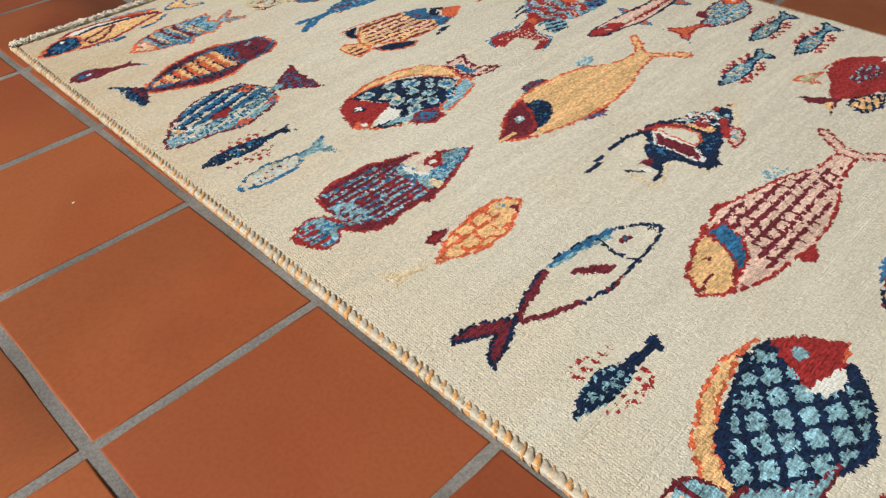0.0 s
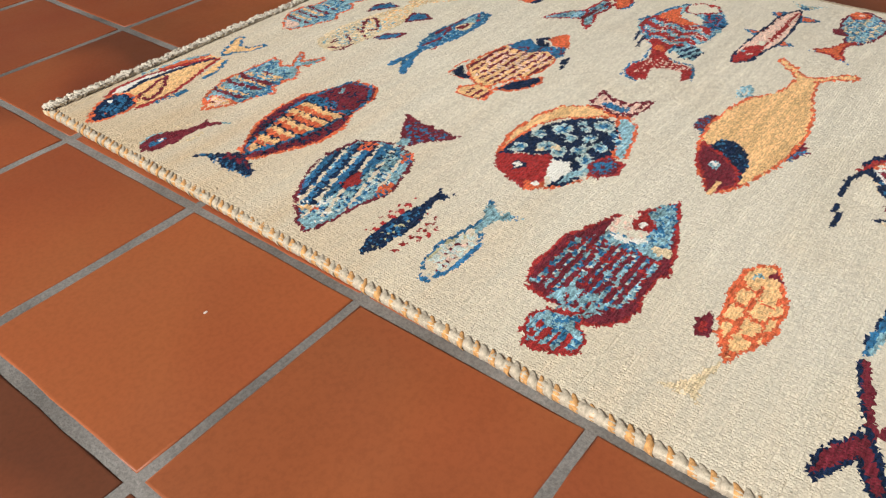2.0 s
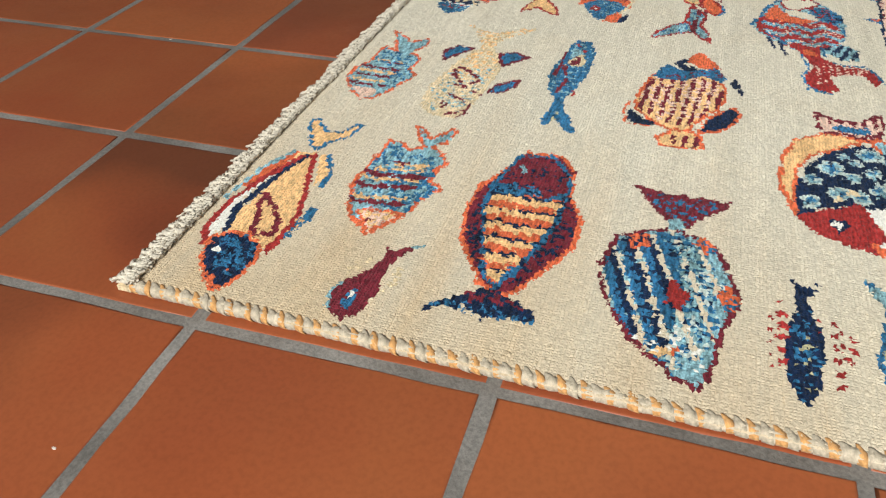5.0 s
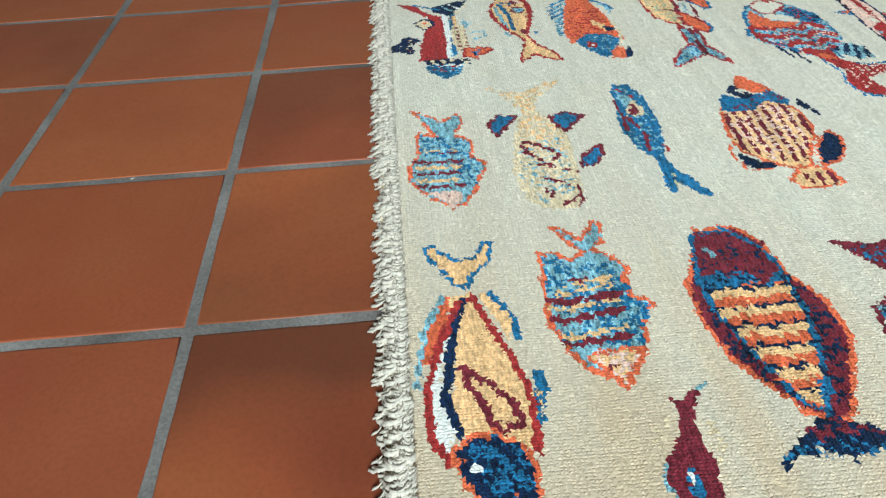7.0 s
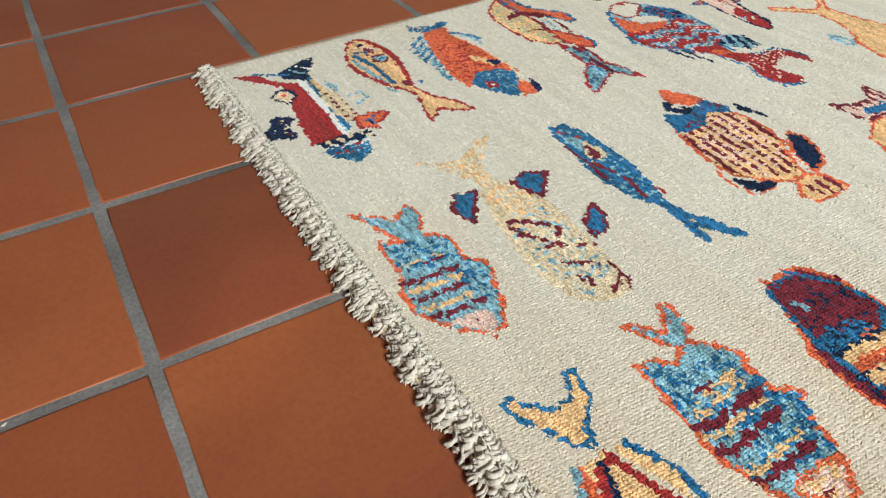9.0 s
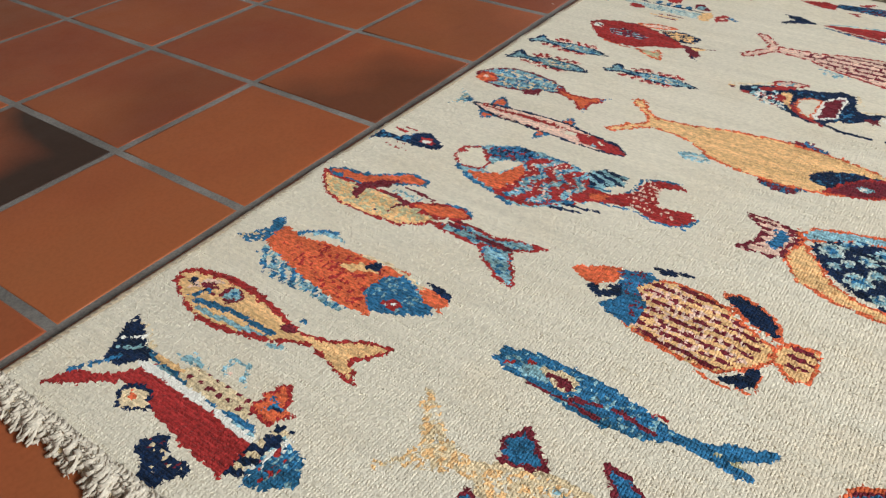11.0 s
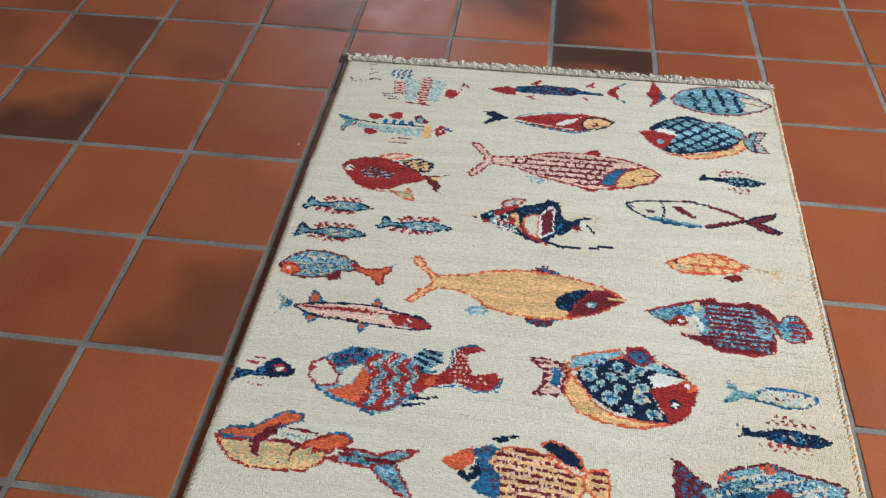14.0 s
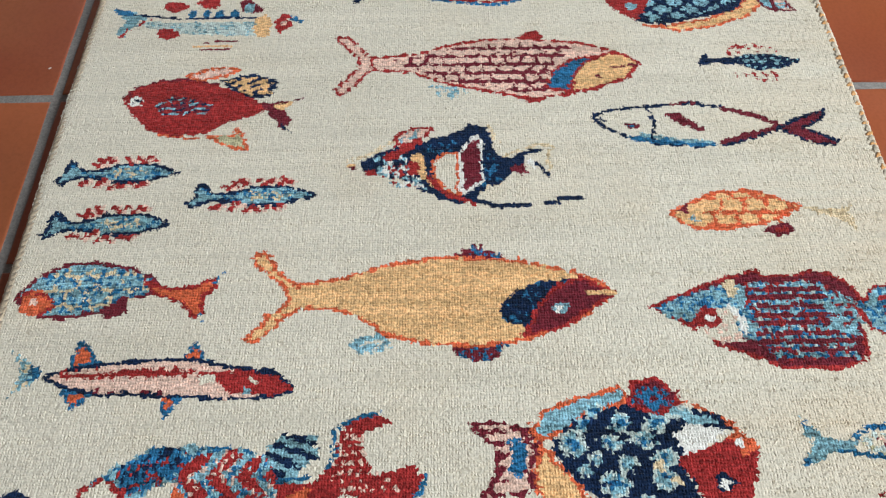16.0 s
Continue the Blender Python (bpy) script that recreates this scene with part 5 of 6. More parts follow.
m.fill("k", -9.6, 0.1, -10.6, 2.2, -11.4, 3.9, -11.3, 4.8, -8.4, 3.2, -6.2, 2.1, -7.1, 1.1, -7.9, -0.0)
m.line("w", 0.26, -10.2, 2.2, -8.6, 3.3)
m.line("l", 0.26, -9.6, 1.3, -7.5, 2.6)
m.fill("r", -11.4, -4.7, -10.5, -2.4, -7.1, -0.6, -5.9, 0.6, -6.3, -1.0)
m.line("b", 0.4, -10.6, -2.3, -8.6, 0.7)
m.mixed("t", 0.4, -10.8, 4.7, -9.5, 4.6, -6.3, 2.7, -7.6, 2.7)
m.fill("t", -3.6, 2.0, -2.3, 3.6, 4.2, 3.4, 4.6, 2.1, 1.2, 1.7)
m.ticks("m", 1.1, -3.6, 2.0, -2.3, 3.6, 4.2, 3.4, 4.6, 2.1, 1.2, 1.7)
m.line("l", 0.35, -0.3, 4.1, -0.9, 5.6, 0.6, 5.8, 1.9, 4.2)
m.spot("p", 0.3, 4.4, 0.32, 0.24)
m.mixed("l", 0.6, -5.3, 3.7, -3.4, 4.5, -1.6, 3.9, -3.0, 3.1)
m.edged("o", "r", 4.0, 3.1, 4.1, 5.3, 4.5, 6.2, 6.8, 4.0, 6.0, 2.5)
m.fill("b", 4.9, 3.1, 4.7, 4.8, 5.9, 4.2)
m.spot("k", 5.4, 3.9, 0.28, 0.23)
m.fill("k", 6.6, -2.0, 6.3, 0.6, 6.8, 3.0, 8.1, 3.2, 7.8, 1.1, 7.8, -1.6)
m.bars("t", 25, 1, 0.35, 0, 0, 6.6, -1.8, 6.4, 0.6, 7.0, 2.9, 7.9, 3.0, 7.7, 1.2, 7.6, -1.4)
m.fill("b", 7.6, -0.1, 8.2, 2.5, 10.3, 1.9, 11.4, 0.3, 9.7, -1.5, 8.2, -2.0)
m.mixed("r", 0.3, 7.6, -0.1, 8.2, 2.5, 9.5, 0.8, 9.4, -1.3)
m.mixed("l", 0.2, 7.6, -0.1, 8.2, 2.5, 10.3, 1.9, 11.4, 0.3, 9.7, -1.5)
m.line("w", 0.26, 7.8, -1.1, 8.1, 0.9, 8.5, 2.7)
m.edged("t", "k", -4.3, -2.6, -5.5, -1.4, -4.9, -0.3, -3.5, -0.2, -2.2, -1.3, -3.0, -2.0)
m.fill("o", -5.0, -1.3, -4.3, -0.7, -3.8, -1.5)
m.fill("k", 2.4, -6.3, 1.3, -4.5, -0.1, -4.0, -0.0, -2.6, 1.1, -2.0, 2.5, -3.5, 3.1, -2.9, 5.3, -3.0, 3.8, -4.9, 3.4, -5.8)
m.mixed("m", 0.3, 1.3, -4.5, 0.1, -2.7, 1.2, -2.1, 2.5, -3.5, 3.2, -3.0, 5.0, -3.2)
m.mixed("t", 0.25, 1.5, -4.4, 0.4, -2.6, 1.2, -2.1, 2.5, -3.5, 4.3, -3.2, 3.5, -4.7)

m = Motif("small blue fish shape banded in maroon with coral outline", 0.647, -0.430, 0.971, 0.972)
m.edged("l", "o", 4.3, -3.6, 2.0, -3.5, 0.1, -2.6, -2.5, -2.7, -4.5, -2.4, -3.9, -1.5, -3.6, -0.7, -7.6, -2.3, -8.7, -2.8, -7.8, -1.1, -6.3, 0.0, -7.9, 1.4, -7.6, 1.9, -6.0, 2.1, -3.7, 0.9, -3.1, 1.9, -1.7, 2.6, 0.8, 2.3, 1.6, 3.2, 2.5, 3.6, 4.2, 2.7, 6.2, 2.1, 8.2, 1.0, 8.8, 0.0, 7.4, -1.5, 5.9, -2.8)
m.mixed("b", 0.4, -0.6, -2.4, -3.8, -2.3, -3.4, 0.1, -2.3, 2.3, 0.8, 2.2, 2.3, 3.3, 5.9, 2.1, 4.9, 1.1, 0.4, 0.6)
m.line("m", 0.45, 1.2, -3.0, 1.2, 1.5)
m.line("m", 0.45, 3.0, -3.1, 3.2, 1.0)
m.line("m", 0.5, 5.3, -2.9, 5.4, 1.2)
m.line("y", 0.35, 2.1, -2.9, 2.1, 1.1)
m.line("y", 0.35, 4.3, -2.9, 4.3, 0.8)
m.line("y", 0.3, -0.9, -2.2, -0.9, 1.0)
m.line("m", 0.26, -0.4, -0.7, -0.6, 1.3)
m.fill("p", 6.1, -2.1, 6.2, 1.0, 8.0, 0.8, 8.5, -0.1)
m.spot("m", 6.9, -0.3, 0.21, 0.21)

m = Motif("blue fish shape banded in maroon with a gold face", 0.851, -0.340, 1.028, 1.066)
m.edged("l", "o", -8.1, -1.7, -7.7, -0.8, -6.1, 0.3, -8.4, 1.6, -8.0, 2.1, -5.8, 1.7, -4.9, 0.8, -3.8, 2.0, -2.4, 2.8, -1.5, 2.2, 0.4, 2.2, 1.2, 3.5, 2.8, 2.5, 5.1, 1.9, 7.1, 0.8, 8.4, 0.0, 7.3, -1.0, 5.9, -2.3, 4.1, -3.1, 2.1, -3.5, -0.5, -3.3, -2.8, -3.1, -4.9, -3.0, -5.0, -1.8, -3.9, -1.0, -4.8, 0.1, -6.0, -0.7)
m.mixed("b", 0.45, -4.5, -2.9, -4.6, -1.8, -3.1, -0.8, -3.4, 2.0, 0.7, 2.2, 1.3, 3.3, 4.8, 1.9, 4.7, 0.5, 4.0, -2.9, -0.1, -3.2)
m.line("m", 0.6, 0.4, -3.2, 0.0, 1.6)
m.line("m", 0.6, 2.2, -3.1, 1.6, 1.3)
m.line("m", 0.6, 4.4, -2.8, 4.0, 1.2)
m.line("y", 0.35, 1.1, -3.1, 0.6, 1.4)
m.line("y", 0.35, 3.8, -3.0, 3.2, 1.2)
m.line("y", 0.35, -0.4, -2.8, -1.0, 1.3)
m.line("y", 0.3, -1.3, -1.8, -1.7, 1.3)
m.line("m", 0.26, -1.7, -1.6, -1.9, -0.2)
m.edged("y", "o", 5.4, -1.8, 5.1, 1.6, 8.0, 0.0)
m.mixed("p", 0.4, 5.4, -1.8, 5.1, 1.6, 8.0, 0.0)
m.line("m", 0.3, 6.5, -0.6, 6.6, -0.2)

m = Motif("leaf-like gold fish shape with a navy head", 0.905, -0.430, 1.018, 1.005)
m.edged("y", "b", -11.4, -2.9, -12.1, -2.3, -10.2, -0.7, -10.1, 0.7, -12.1, 1.9, -11.8, 2.3, -9.8, 1.9, -8.4, 0.5, -7.0, 0.2, -7.4, -1.0, -8.2, -1.1, -9.8, -2.1)
m.fill("o", -6.5, -2.0, -6.2, -1.1, -1.3, -2.5, 1.0, -3.8, -3.0, -3.5)
m.line("l", 0.45, -6.3, -1.8, -2.8, -3.3, 0.9, -4.0, 1.8, -4.1)
m.fill("y", -6.2, -1.5, -6.3, 0.1, -1.4, 1.9, 2.9, 2.9, 5.7, 2.9, 7.5, 2.5, 6.5, 1.7, 5.9, 0.4, 5.8, -1.6, 3.4, -2.2, 1.6, -1.7, -1.1, -1.4, -3.2, -1.3)
m.fill("w", -3.5, -1.4, 1.3, -2.6, 5.7, -1.9, 7.2, -2.6, 5.9, -3.4, 2.5, -3.6, -1.0, -2.6)
m.line("k", 0.6, -5.7, -0.4, -3.1, -1.3, 0.3, -1.9, 2.9, -2.4, 5.7, -1.7)
m.line("r", 0.55, -5.6, -0.8, -1.7, -2.4, 2.5, -3.5, 5.9, -3.4, 7.7, -2.5)
m.line("r", 0.55, -6.0, 0.2, -0.8, 1.9, 2.3, 2.8, 5.7, 2.9, 7.3, 2.6)
m.fill("y", -6.6, 0.7, -5.4, 2.2, -2.8, 2.9, -1.7, 2.2)
m.line("b", 0.45, -6.3, 1.5, -4.0, 2.7, -1.9, 2.9)
m.fill("b", 1.0, 3.5, 1.5, 4.1, 3.1, 4.0, 5.4, 3.3, 5.0, 2.9, 2.9, 3.2)
m.mixed("y", 0.3, 2.9, 2.8, 2.8, 3.6, 4.6, 3.5, 4.9, 3.0)
m.line("m", 0.5, 0.5, -1.1, 1.5, -0.0, 3.7, 1.8, 5.4, 2.1, 5.6, 0.4, 3.2, -0.3, 1.8, -1.0, 0.5, -1.0)
m.edged("k", "o", 7.0, -2.4, 5.9, -1.2, 5.8, 0.4, 6.9, 1.9, 8.5, 2.4, 10.5, 2.1, 11.9, 1.6, 12.0, 0.9, 10.8, -0.5, 9.0, -1.8)
m.mixed("b", 0.5, 6.8, -1.4, 6.0, 0.4, 7.2, 1.8, 8.5, 2.2, 10.4, 1.8, 10.6, 0.2, 8.8, -0.9)
m.spot("w", 8.2, -1.0, 0.30, 0.37)
m.fill("o", 10.8, -0.5, 11.0, 0.6, 11.9, 0.7)
m.fill("o", 9.7, 0.7, 9.6, 1.2, 10.3, 1.2)

# knots drift a little from the drawing, as a weaver's hand does
for r in range(NY):
    if grain.rand() < 0.3:
        s = grain.choice((-1, 1))
        knots[r], owner[r] = np.roll(knots[r], s), np.roll(owner[r], s)

# here and there a knot is tied with its neighbour's yarn
stray = grain.rand(NY, NX)
for axis, step, low in ((0, 1, 0.0), (0, -1, 0.022), (1, 1, 0.044), (1, -1, 0.066)):
    take = (stray >= low) & (stray < low + 0.022)
    knots[take], owner[take] = np.roll(knots, step, axis)[take], np.roll(owner, step, axis)[take]

# one corner net for the whole pile, with low furrows between the knots
CX, CY = np.meshgrid(X0 + np.arange(NX + 1) * DX, Y0 + np.arange(NY + 1) * DY)
# even rows on plain wool, uneven ones where the yarn changes
JOG = np.full((NY + 1, NX + 1), 0.17)
JOG[1:-1, 1:-1][(knots[1:, 1:] != knots[:-1, :-1]) | (knots[1:, :-1] != knots[:-1, 1:]) | (knots[1:, 1:] != knots[1:, :-1])] = 0.2
CX = CX + grain.normal(0, DX, CX.shape) * JOG
CY = CY + grain.normal(0, DY, CY.shape) * JOG


def lie(x, y):
    """How the rug lies: faint waves, and edges that sit lower than the middle."""
    inset = np.minimum(np.minimum(x - X0, X1 - x), np.minimum(y - Y0, Y1 - y))
    edge = np.clip(inset / 0.012, 0, 1)
    return PILE - 0.002 * (1 - edge) ** 2 + 0.0007 * np.sin(x * 17 + 1) * np.sin(y * 13) + 0.0004 * np.sin(y * 61 + x * 9)


# some furrows between the weft rows gape more than others
GAPE = 0.0006 * grain.rand(NY + 1, 1) ** 3 * np.clip(0.5 + 0.8 * np.sin(CX * grain.uniform(40, 150, (NY + 1, 1)) + grain.uniform(0, 6, (NY + 1, 1))), 0, 1)
# and some gaps between single knots are deep
CZ = lie(CX, CY) - 0.0006 - GAPE + 0.0004 * grain.rand(NY + 1, NX + 1)
MX = GX + grain.normal(0, DX * 0.19, GX.shape)
MY = GY + grain.normal(0, DY * 0.19, GY.shape)
MZ = lie(GX, GY) + grain.normal(0, 0.00014, GX.shape) + np.where(owner > 0, 0.0003, 0.0)


CX, MX = spread(CX, CY), spread(MX, MY)

# where two yarns meet, tufts lean over into the next knot
TUFT = np.stack([knots] * 4)
for k, (axis, step) in enumerate(((0, 1), (1, -1), (0, -1), (1, 1))):
    beside = np.roll(knots, step, axis)
    side_a, side_b = (np.roll(knots, q, 1 - axis) for q in (1, -1))
    corner = (beside != knots) & ((side_a == beside) | (side_b == beside))
    lean = grain.rand(NY, NX) < np.where(corner, 0.5, 0.1)
    TUFT[k][lean] = beside[lean]


def pile(name, mask, parent, label):
    rows, cols = np.nonzero(mask)
    n = len(rows)
    corner = np.stack([rows * (NX + 1) + cols, rows * (NX + 1) + cols + 1, (rows + 1) * (NX + 1) + cols + 1, (rows + 1) * (NX + 1) + cols], 1)
    used, back = np.unique(corner.ravel(), return_inverse=True)
    back = back.reshape(-1, 4)
    verts = np.concatenate([np.stack([CX.ravel()[used], CY.ravel()[used], CZ.ravel()[used]], 1), np.stack([MX[mask], MY[mask], MZ[mask]], 1)])
    mid = len(used) + np.arange(n)
    faces = np.concatenate([np.stack([back[:, k], back[:, (k + 1) % 4], mid], 1) for k in range(4)])
    me = bpy.data.meshes.new(name)
    me.vertices.add(len(verts))
    me.vertices.foreach_set("co", verts.ravel())
    me.loops.add(len(faces) * 3)
    me.loops.foreach_set("vertex_index", faces.ravel().astype(np.int32))
    me.polygons.add(len(faces))
    me.polygons.foreach_set("loop_start", np.arange(len(faces), dtype=np.int32) * 3)
    yarns, slot = np.unique(np.concatenate([TUFT[k][mask] for k in range(4)]), return_inverse=True)
    for y in yarns:
        me.materials.append(WOOL[int(y)])
    me.polygons.foreach_set("material_index", slot.ravel().astype(np.int32))
    me.update(calc_edges=True)
    me.validate()
    me.shade_flat()  # cut tufts have crisp sides
    ob = new(name, me)
    ob.parent = parent
    return tagged(ob, label=label)


def pieces(mask):
    """The separate patches of a woven figure, largest first."""
    left, found = set(zip(*np.nonzero(mask))), []
    while left:
        patch, edge = [], [left.pop()]
        while edge:
            a, b = edge.pop()
            patch.append((a, b))
            for c in ((a + i, b + j) for i in (-1, 0, 1) for j in (-1, 0, 1)):
                if c in left:
                    left.remove(c)
                    edge.append(c)
        found.append(patch)
    return sorted(found, key=len, reverse=True)


def patch_mask(patch):
    mask = np.zeros((NY, NX), bool)
    mask[tuple(np.array(patch).T)] = True
    return mask


rug = tagged(new("rug"), "cream knotted wool rug with colourful woven fish on terracotta tiles", "rug")
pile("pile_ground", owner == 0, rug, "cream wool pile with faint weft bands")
for k, label in enumerate(MOTIFS):
    first, *rest = pieces(owner == k + 1)
    whole = pile("woven_motif", patch_mask(first), rug, label)
    small = []
    for patch in rest:
        if len(patch) >= 40:
            pile("motif_piece", patch_mask(patch), whole, "")
        else:
            small += patch
    if small:
        tagged(pile("loose_stitches", patch_mask(small), whole, ""), kind="stuff")

# woven foundation under the pile
bm = bmesh.new()
for v in box(bm, X0 + 0.007, Y0 + 0.001, 0.0008, X1 - 0.007, Y1 - 0.001, PILE - 0.0035):
    v.co.x = spread(v.co.x, v.co.y)
link("foundation", bm, WOOL[0], rug, "coarse cream cotton backing")
for y, s in ((Y0, -1), (Y1, 1)):
    bm = bmesh.new()
    for v in box(bm, X0, min(y - s * 0.002, y + s * 0.009), 0.0012, X1, max(y - s * 0.002, y + s * 0.009), 0.0056):
        v.co.x = spread(v.co.x, v.co.y)
    link("end_weave", bm, WOOL[3], rug, "narrow flat-woven straw-coloured end band")


def tassel_mesh(seed, length):
    """A bunch of cotton strands that humps over the rug's end and splays onto the floor; root at the origin, along -y."""
    rng = random.Random(seed)
    bm = bmesh.new()
    steps, sides, slant = 12, 5, rng.uniform(-0.1, 0.6)
    for ply in range(7):
        rings = []
        out, side = length * rng.uniform(0.35, 0.95), rng.uniform(-0.0032, 0.0032)
        hump, curl, phase = rng.uniform(0.002, 0.0062), rng.uniform(0.0016, 0.0036), rng.uniform(0, 6)
        for s in range(steps + 1):
            f = s / steps
            z = 0.0078 * (1 - f) ** 1.2 + hump * math.sin(f * math.pi) + 0.0018 + 0.0003 * ply * (1 - f * 0.6)
            c = Vector((side * (0.5 + f) + slant * out * f + curl * math.sin(f * 13 + phase), -out * f + curl * 0.7 * math.cos(f * 13 + phase), z))
            r = 0.0021 * (1 - 0.5 * f ** 3) * rng.uniform(0.88, 1.12)
            rings.append([bm.verts.new(c + Vector((math.cos(q) * r, 0.3 * math.sin(q) * r, math.sin(q) * r))) for q in (k * math.tau / sides for k in range(sides))])
        for ra, rb in zip(rings, rings[1:]):
            for k in range(sides):
                bm.faces.new((ra[k], ra[(k + 1) % sides], rb[(k + 1) % sides], rb[k]))
        bm.faces.new(rings[-1])
    bmesh.ops.recalc_face_normals(bm, faces=bm.faces)
    me = bpy.data.meshes.new("tassel")
    bm.to_mesh(me)
    bm.free()
    me.materials.append(COTTON)
    me.shade_smooth()
    return me


COTTON = wool("cotton_fringe", (0.63, 0.56, 0.45), 0.16)
TASSEL = [[tassel_mesh(s, length + 0.001 * (s % 5)) for s in range(12)] for length in (0.0215, 0.033)]
rng = random.Random(9)
for end in range(2):
    x = X0 + 0.001
    fringe = tagged(new("fringe"), "knotted straw-coloured cotton fringe")
    fringe.parent = rug
    y = Y0 + 0.0055 if end == 0 else Y1 - 0.005
    while x < X1 - 0.001:
        ob = new("tassel", TASSEL[end][rng.randrange(12)])
        ob.parent = fringe
        ob.matrix_basis = pose(spread(x, y), y, rng.uniform(0, 0.001), 0, 0, (0 if end == 0 else 180) + rng.uniform(-26, 22) - (28 if x > X1 - 0.02 and end == 0 else 0))
        x += rng.uniform(0.0032, 0.0044)


def stitch_mesh(seed, thick, lift=0.0):
    """One overcast stitch wrapped over the rug's long edge, along y, with the edge at x = 0."""
    rng = random.Random(seed)
    bm = bmesh.new()
    arc, sides, plump = 10, 6, rng.uniform(0.8, 1.12)
    rings = []
    for s in range(arc + 1):
        f = s / arc
        if f < 0.5:
            x, n = -0.0038 * (1 - f * 2), Vector((0, 0, 1))
            z = PILE - 0.002 * max(0.0, 1 - (0.0042 - x) / 0.012) ** 2 + 0.0001
        else:
            a = radians(90 - 160 * (f - 0.5) * 2)
            x, z, n = math.cos(a) * 0.0046, 0.0044 + math.sin(a) * 0.0046, Vector((math.cos(a), 0, math.sin(a)))
        c = Vector((x, (f - 0.5) * 0.006, z))
        r = thick * (0.35 + 0.65 * min(1.0, f * 1.8)) * plump
        rings.append([bm.verts.new(c + n * math.cos(q) * (0.0003 + lift) + Vector((0, 1, 0)) * math.sin(q) * r) for q in (k * math.tau / sides for k in range(sides))])
    for ra, rb in zip(rings, rings[1:]):
        for k in range(sides):
            bm.faces.new((ra[k], rb[k], rb[(k + 1) % sides], ra[(k + 1) % sides]))
    bm.faces.new(rings[0]), bm.faces.new(rings[-1])
    bmesh.ops.recalc_face_normals(bm, faces=bm.faces)
    me = bpy.data.meshes.new("stitch")
    bm.to_mesh(me)
    bm.free()
    me.shade_smooth()
    return me


GOLD_YARN = wool("binding_gold", (0.64, 0.34, 0.13), 0.3)
PALE_YARN = wool("binding_pale", (0.52, 0.44, 0.33), 0.25)
DULL_YARN = wool("binding_dull", (0.5, 0.4, 0.28), 0.2)
STITCHES = {}
for yarn, thick in ((GOLD_YARN, 0.0036), (PALE_YARN, 0.0046), (DULL_YARN, 0.0044)):
    STITCHES[yarn.name] = []
    for s in range(4):
        me = stitch_mesh(s, thick, 0.0)
        me.materials.append(yarn)
        STITCHES[yarn.name].append(me)
for side in range(2):
    binding = tagged(new("edge_binding"), "overcast edge of gold and pale yarn" if side == 0 else "overcast edge of dull straw yarn")
    binding.parent = rug
    y, n = Y0 + 0.004, 0
    bm = bmesh.new()
    rings = []
    for k in range(401):
        yy, swell = Y0 + 0.002 + (Y1 - Y0 - 0.004) * k / 400, rng.uniform(0.9, 1.12)
        mid_x = spread(X1, yy) - 0.0042 + 0.0005 * math.sin(yy * 9.0) if side == 0 else X0 + 0.0042
        rings.append([bm.verts.new((mid_x + math.cos(q) * 0.0044 * swell, yy + rng.uniform(-0.0008, 0.0008), 0.0046 + math.sin(q) * 0.0045 * swell)) for q in (j * math.tau / 10 for j in range(10))])
    for ra, rb in zip(rings, rings[1:]):
        for j in range(10):
            bm.faces.new((ra[j], rb[j], rb[(j + 1) % 10], ra[(j + 1) % 10]))
    bmesh.ops.recalc_face_normals(bm, faces=bm.faces)
    link("cord", bm, PALE_YARN if side == 0 else DULL_YARN, binding, "pale yarn roll", True)
    while y < Y1 - 0.003:
        ob = new("stitch", STITCHES[(DULL_YARN if side else (GOLD_YARN, PALE_YARN)[n % 2]).name][rng.randrange(4)])
        ob.parent = binding
        wav = 0.0018 * math.sin(y * 9.0)
        ob.matrix_basis = pose(spread(X1, y) - 0.0042 + wav * 0.28 if side == 0 else X0 + 0.0042, y, 0, 0, 0, (0 if side == 0 else 180) + rng.uniform(-14, 14))
        y += rng.uniform(0.006, 0.0078)
        n += 1

# ---- floor tiles ----


def tile_mesh(seed):
    rng = random.Random(seed)
    half, bevel, top = (PITCH - JOINT) / 2, 0.001, 0.0
    rings = []
    n = 6
    for inset, z in ((-0.0012, -0.012), (0.0, -0.0018), (bevel * 0.3, -0.0005), (bevel, top), (bevel + 0.0015, top + 0.00004), (bevel + 0.02, top + 0.0001)):
        ring = []
        for side in range(4):
            a = side * math.pi / 2
            for k in range(n):
                u = (k / n * 2 - 1) * (half - inset)
                wob = rng.uniform(-0.0007, 0.0007)
                x, y = u, -(half - inset + wob)
                ring.append((x * math.cos(a) - y * math.sin(a), x * math.sin(a) + y * math.cos(a), z))
        rings.append(ring)
    verts = [v for r in rings for v in r] + [(0, 0, 0.0001)]
    m = 4 * n
    faces = [(i * m + k, i * m + (k + 1) % m, (i + 1) * m + (k + 1) % m, (i + 1) * m + k) for i in range(5) for k in range(m)]
    faces += [(5 * m + k, 5 * m + (k + 1) % m, 6 * m) for k in range(m)]
    me = bpy.data.meshes.new("tile")
    me.from_pydata(verts, [], faces)
    me.materials.append(TERRACOTTA)
    me.shade_smooth()
    return me


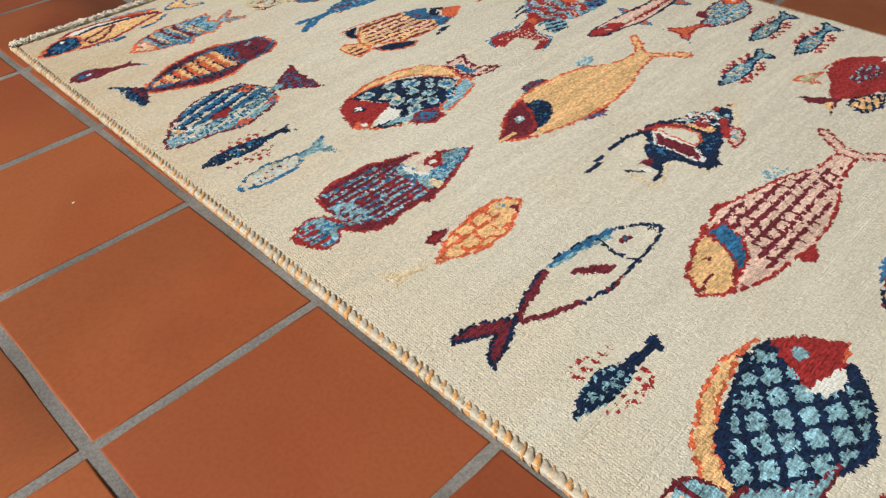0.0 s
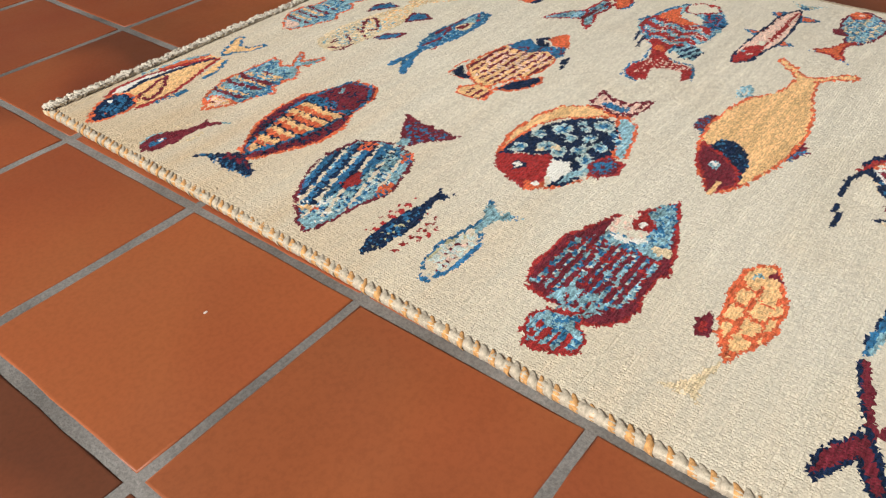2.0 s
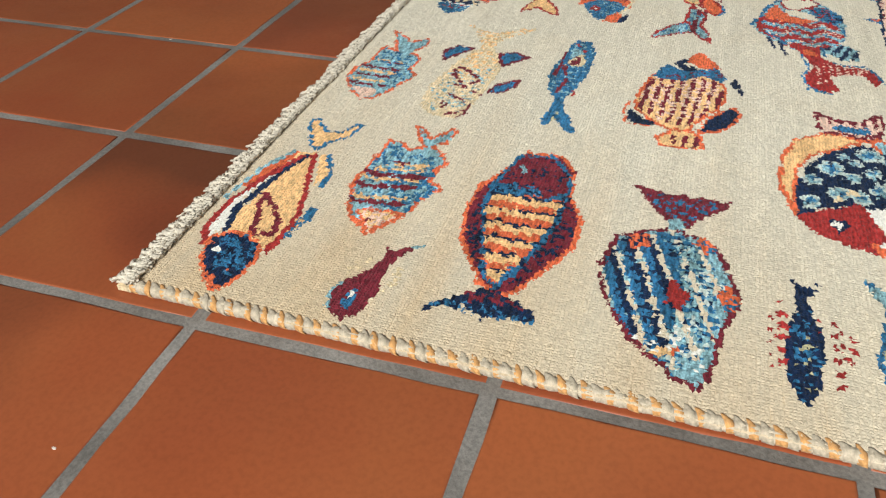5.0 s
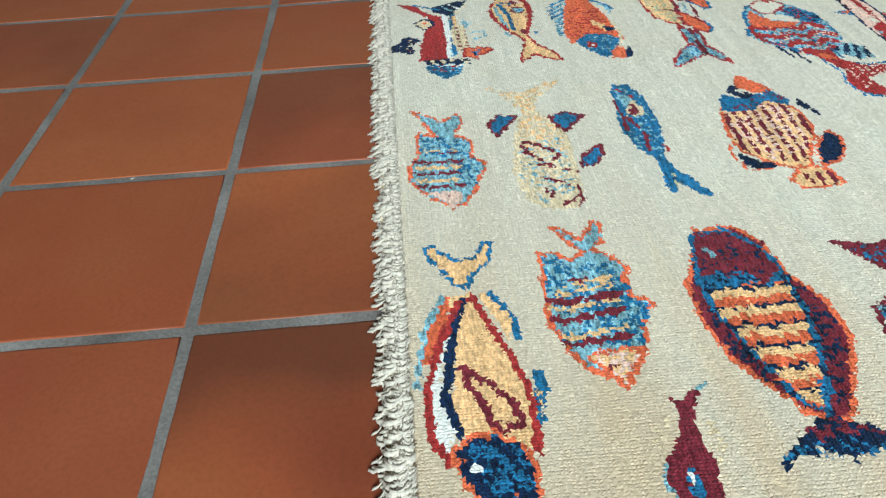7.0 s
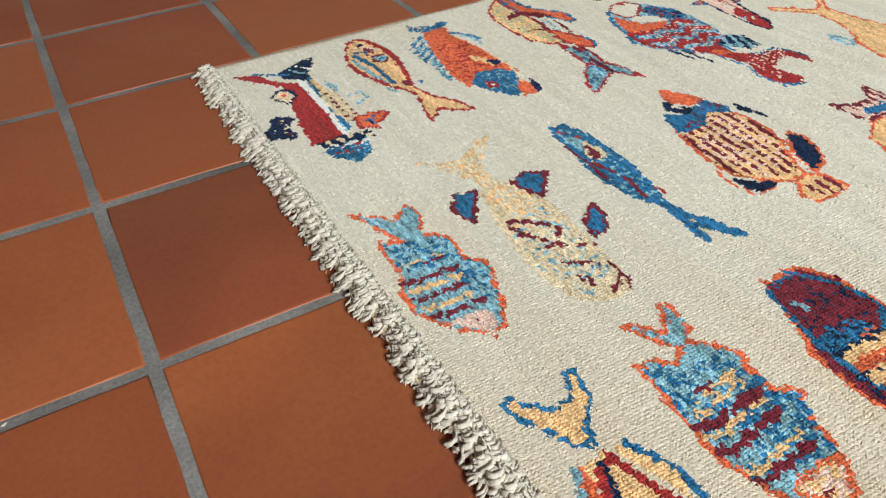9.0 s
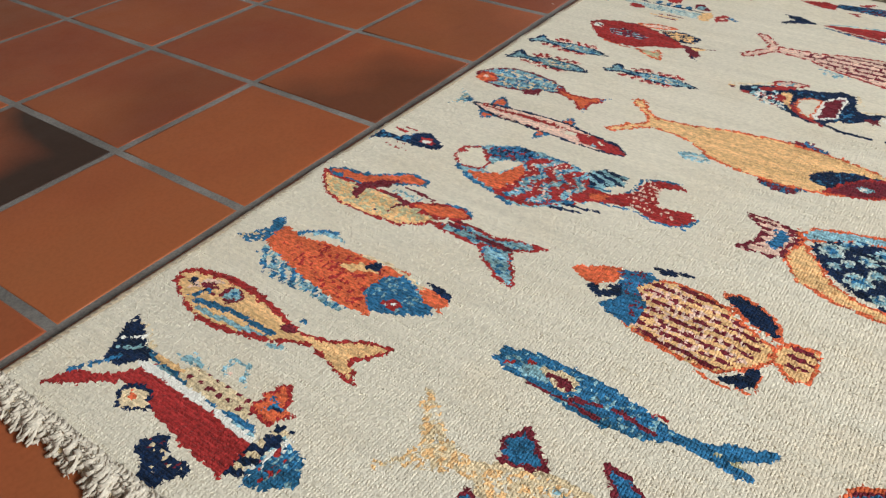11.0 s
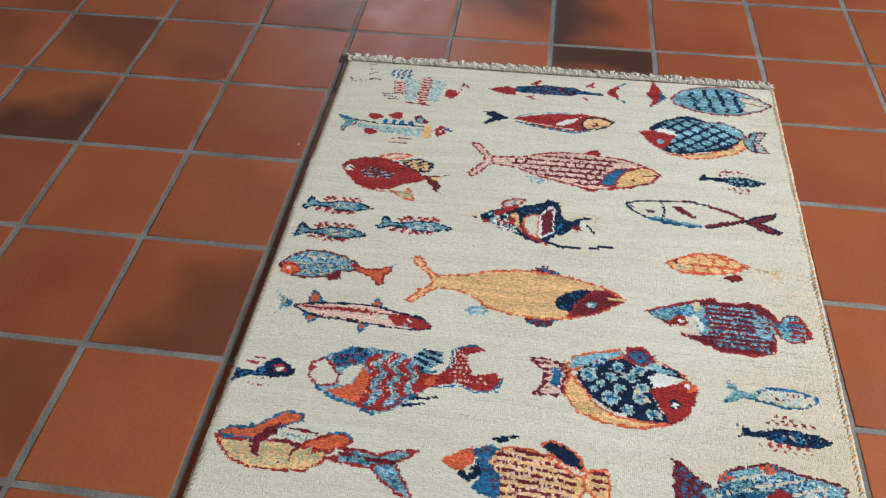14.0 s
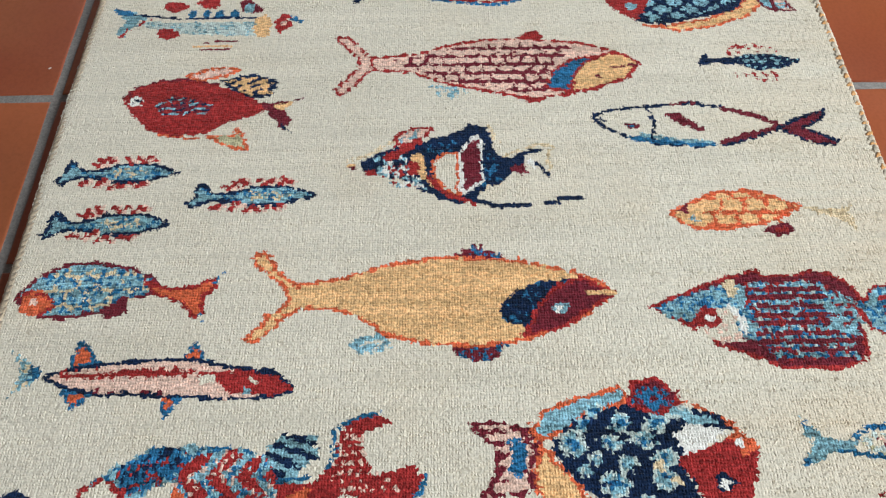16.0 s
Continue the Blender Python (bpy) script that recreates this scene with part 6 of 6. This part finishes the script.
# smoky kiln marks that stand out: tile column and row, the way they lean, their strength;
# (4, -3) is made darker to paint in a shadow that falls there
SMOKE_SHADE = {
    (4, -3): (-1.0, 0.2, 0.58), (3, -3): (1.0, 0.1, 0.35), (2, -3): (-0.9, -0.2, 0.3), (3, -4): (0.2, 0.2, 0.05), (4, -4): (0.2, 0.2, 0.05), (-1, -2): (0.7, 0.9, 1.0), (0, 0): (0.8, -0.6, 0.6), (-2, 2): (0.6, -1.0, 0.8), (-2, 3): (0.7, 0.9, 0.6),
    (0, 4): (0.2, -1.0, 0.5), (2, 4): (0.0, 1.0, 0.75), (3, 4): (-0.9, -0.3, 0.9), (3, 3): (0.0, 0.9, 0.9), (2, 5): (0.2, -0.5, 0.3), (-4, 3): (1.0, 0.0, 0.6), (3, 6): (0.3, -1.0, 0.9),
    (5, 0): (0.7, -0.9, 0.22), (6, 0): (-0.3, -0.5, 0.6), (6, -1): (-0.9, 0.6, 0.7), (-3, 4): (0.9, 0.5, 0.35), (1, 5): (-0.9, 0.1, 0.3), (5, -3): (-0.5, -0.9, 0.3)}

TILES = [tile_mesh(s) for s in range(6)]
rng = random.Random(5)
far_bm = bmesh.new()
for i in range(-12, 18):
    for j in range(-13, 18):
        x, y = (i + 0.5) * PITCH, (j + 0.5) * PITCH
        if not (W + 0.1 < x < E_ - 0.1 and S + 0.1 < y < N - 0.1):
            continue
        m = Matrix.Translation((x + rng.uniform(-0.0008, 0.0008), y + rng.uniform(-0.0008, 0.0008), rng.uniform(-0.0004, 0.0003)))
        m = m @ pose(0, 0, 0, rng.uniform(-0.15, 0.15), rng.uniform(-0.15, 0.15), rng.uniform(-0.25, 0.25) + 90 * rng.randrange(4))
        if -5 <= i <= 9 and -7 <= j <= 10:
            ob = new("tile", TILES[rng.randrange(6)])
            ob.parent = floor
            ob.matrix_basis = m
            calm = rng.random()
            dx, dy, much = SMOKE_SHADE.get((i, j), (rng.uniform(-1, 1), rng.uniform(-1, 1), 0.06 if calm < 0.88 else 0.28))
            if (i, j) in SMOKE_SHADE:
                ob.matrix_basis = Matrix.Translation(m.translation)
            ob.color = (dx / 2 + 0.5, dy / 2 + 0.5, much, 1)
        else:
            b0 = len(far_bm.verts)
            far_bm.from_mesh(TILES[rng.randrange(6)])
            far_bm.verts.ensure_lookup_table()
            for v in far_bm.verts[b0:]:
                v.co = m @ v.co
far = tagged(link("far_tiles", far_bm, TERRACOTTA, floor, "terracotta tiles further off", True), kind="stuff")
far.color = (0.5, 0.5, 0.2, 1)

# pale chips in the glaze
CHIP, tree, shader = material("chip", 0.7)
shader.inputs["Base Color"].default_value = (0.75, 0.62, 0.52, 1)
for k, (x, y, size) in enumerate(((1.134, -0.087, 0.0016), (0.191, 0.464, 0.0015), (1.165, -0.44, 0.0014), (0.63, -0.72, 0.0016))):
    bm = bmesh.new()
    bmesh.ops.create_icosphere(bm, subdivisions=1, radius=size, matrix=pose(x, y, 0.0002, 0, 0, 40 * k) @ Matrix.Diagonal((1.4, 0.8, 0.25, 1)))
    link("chip", bm, CHIP, floor, "pale chip in a tile")
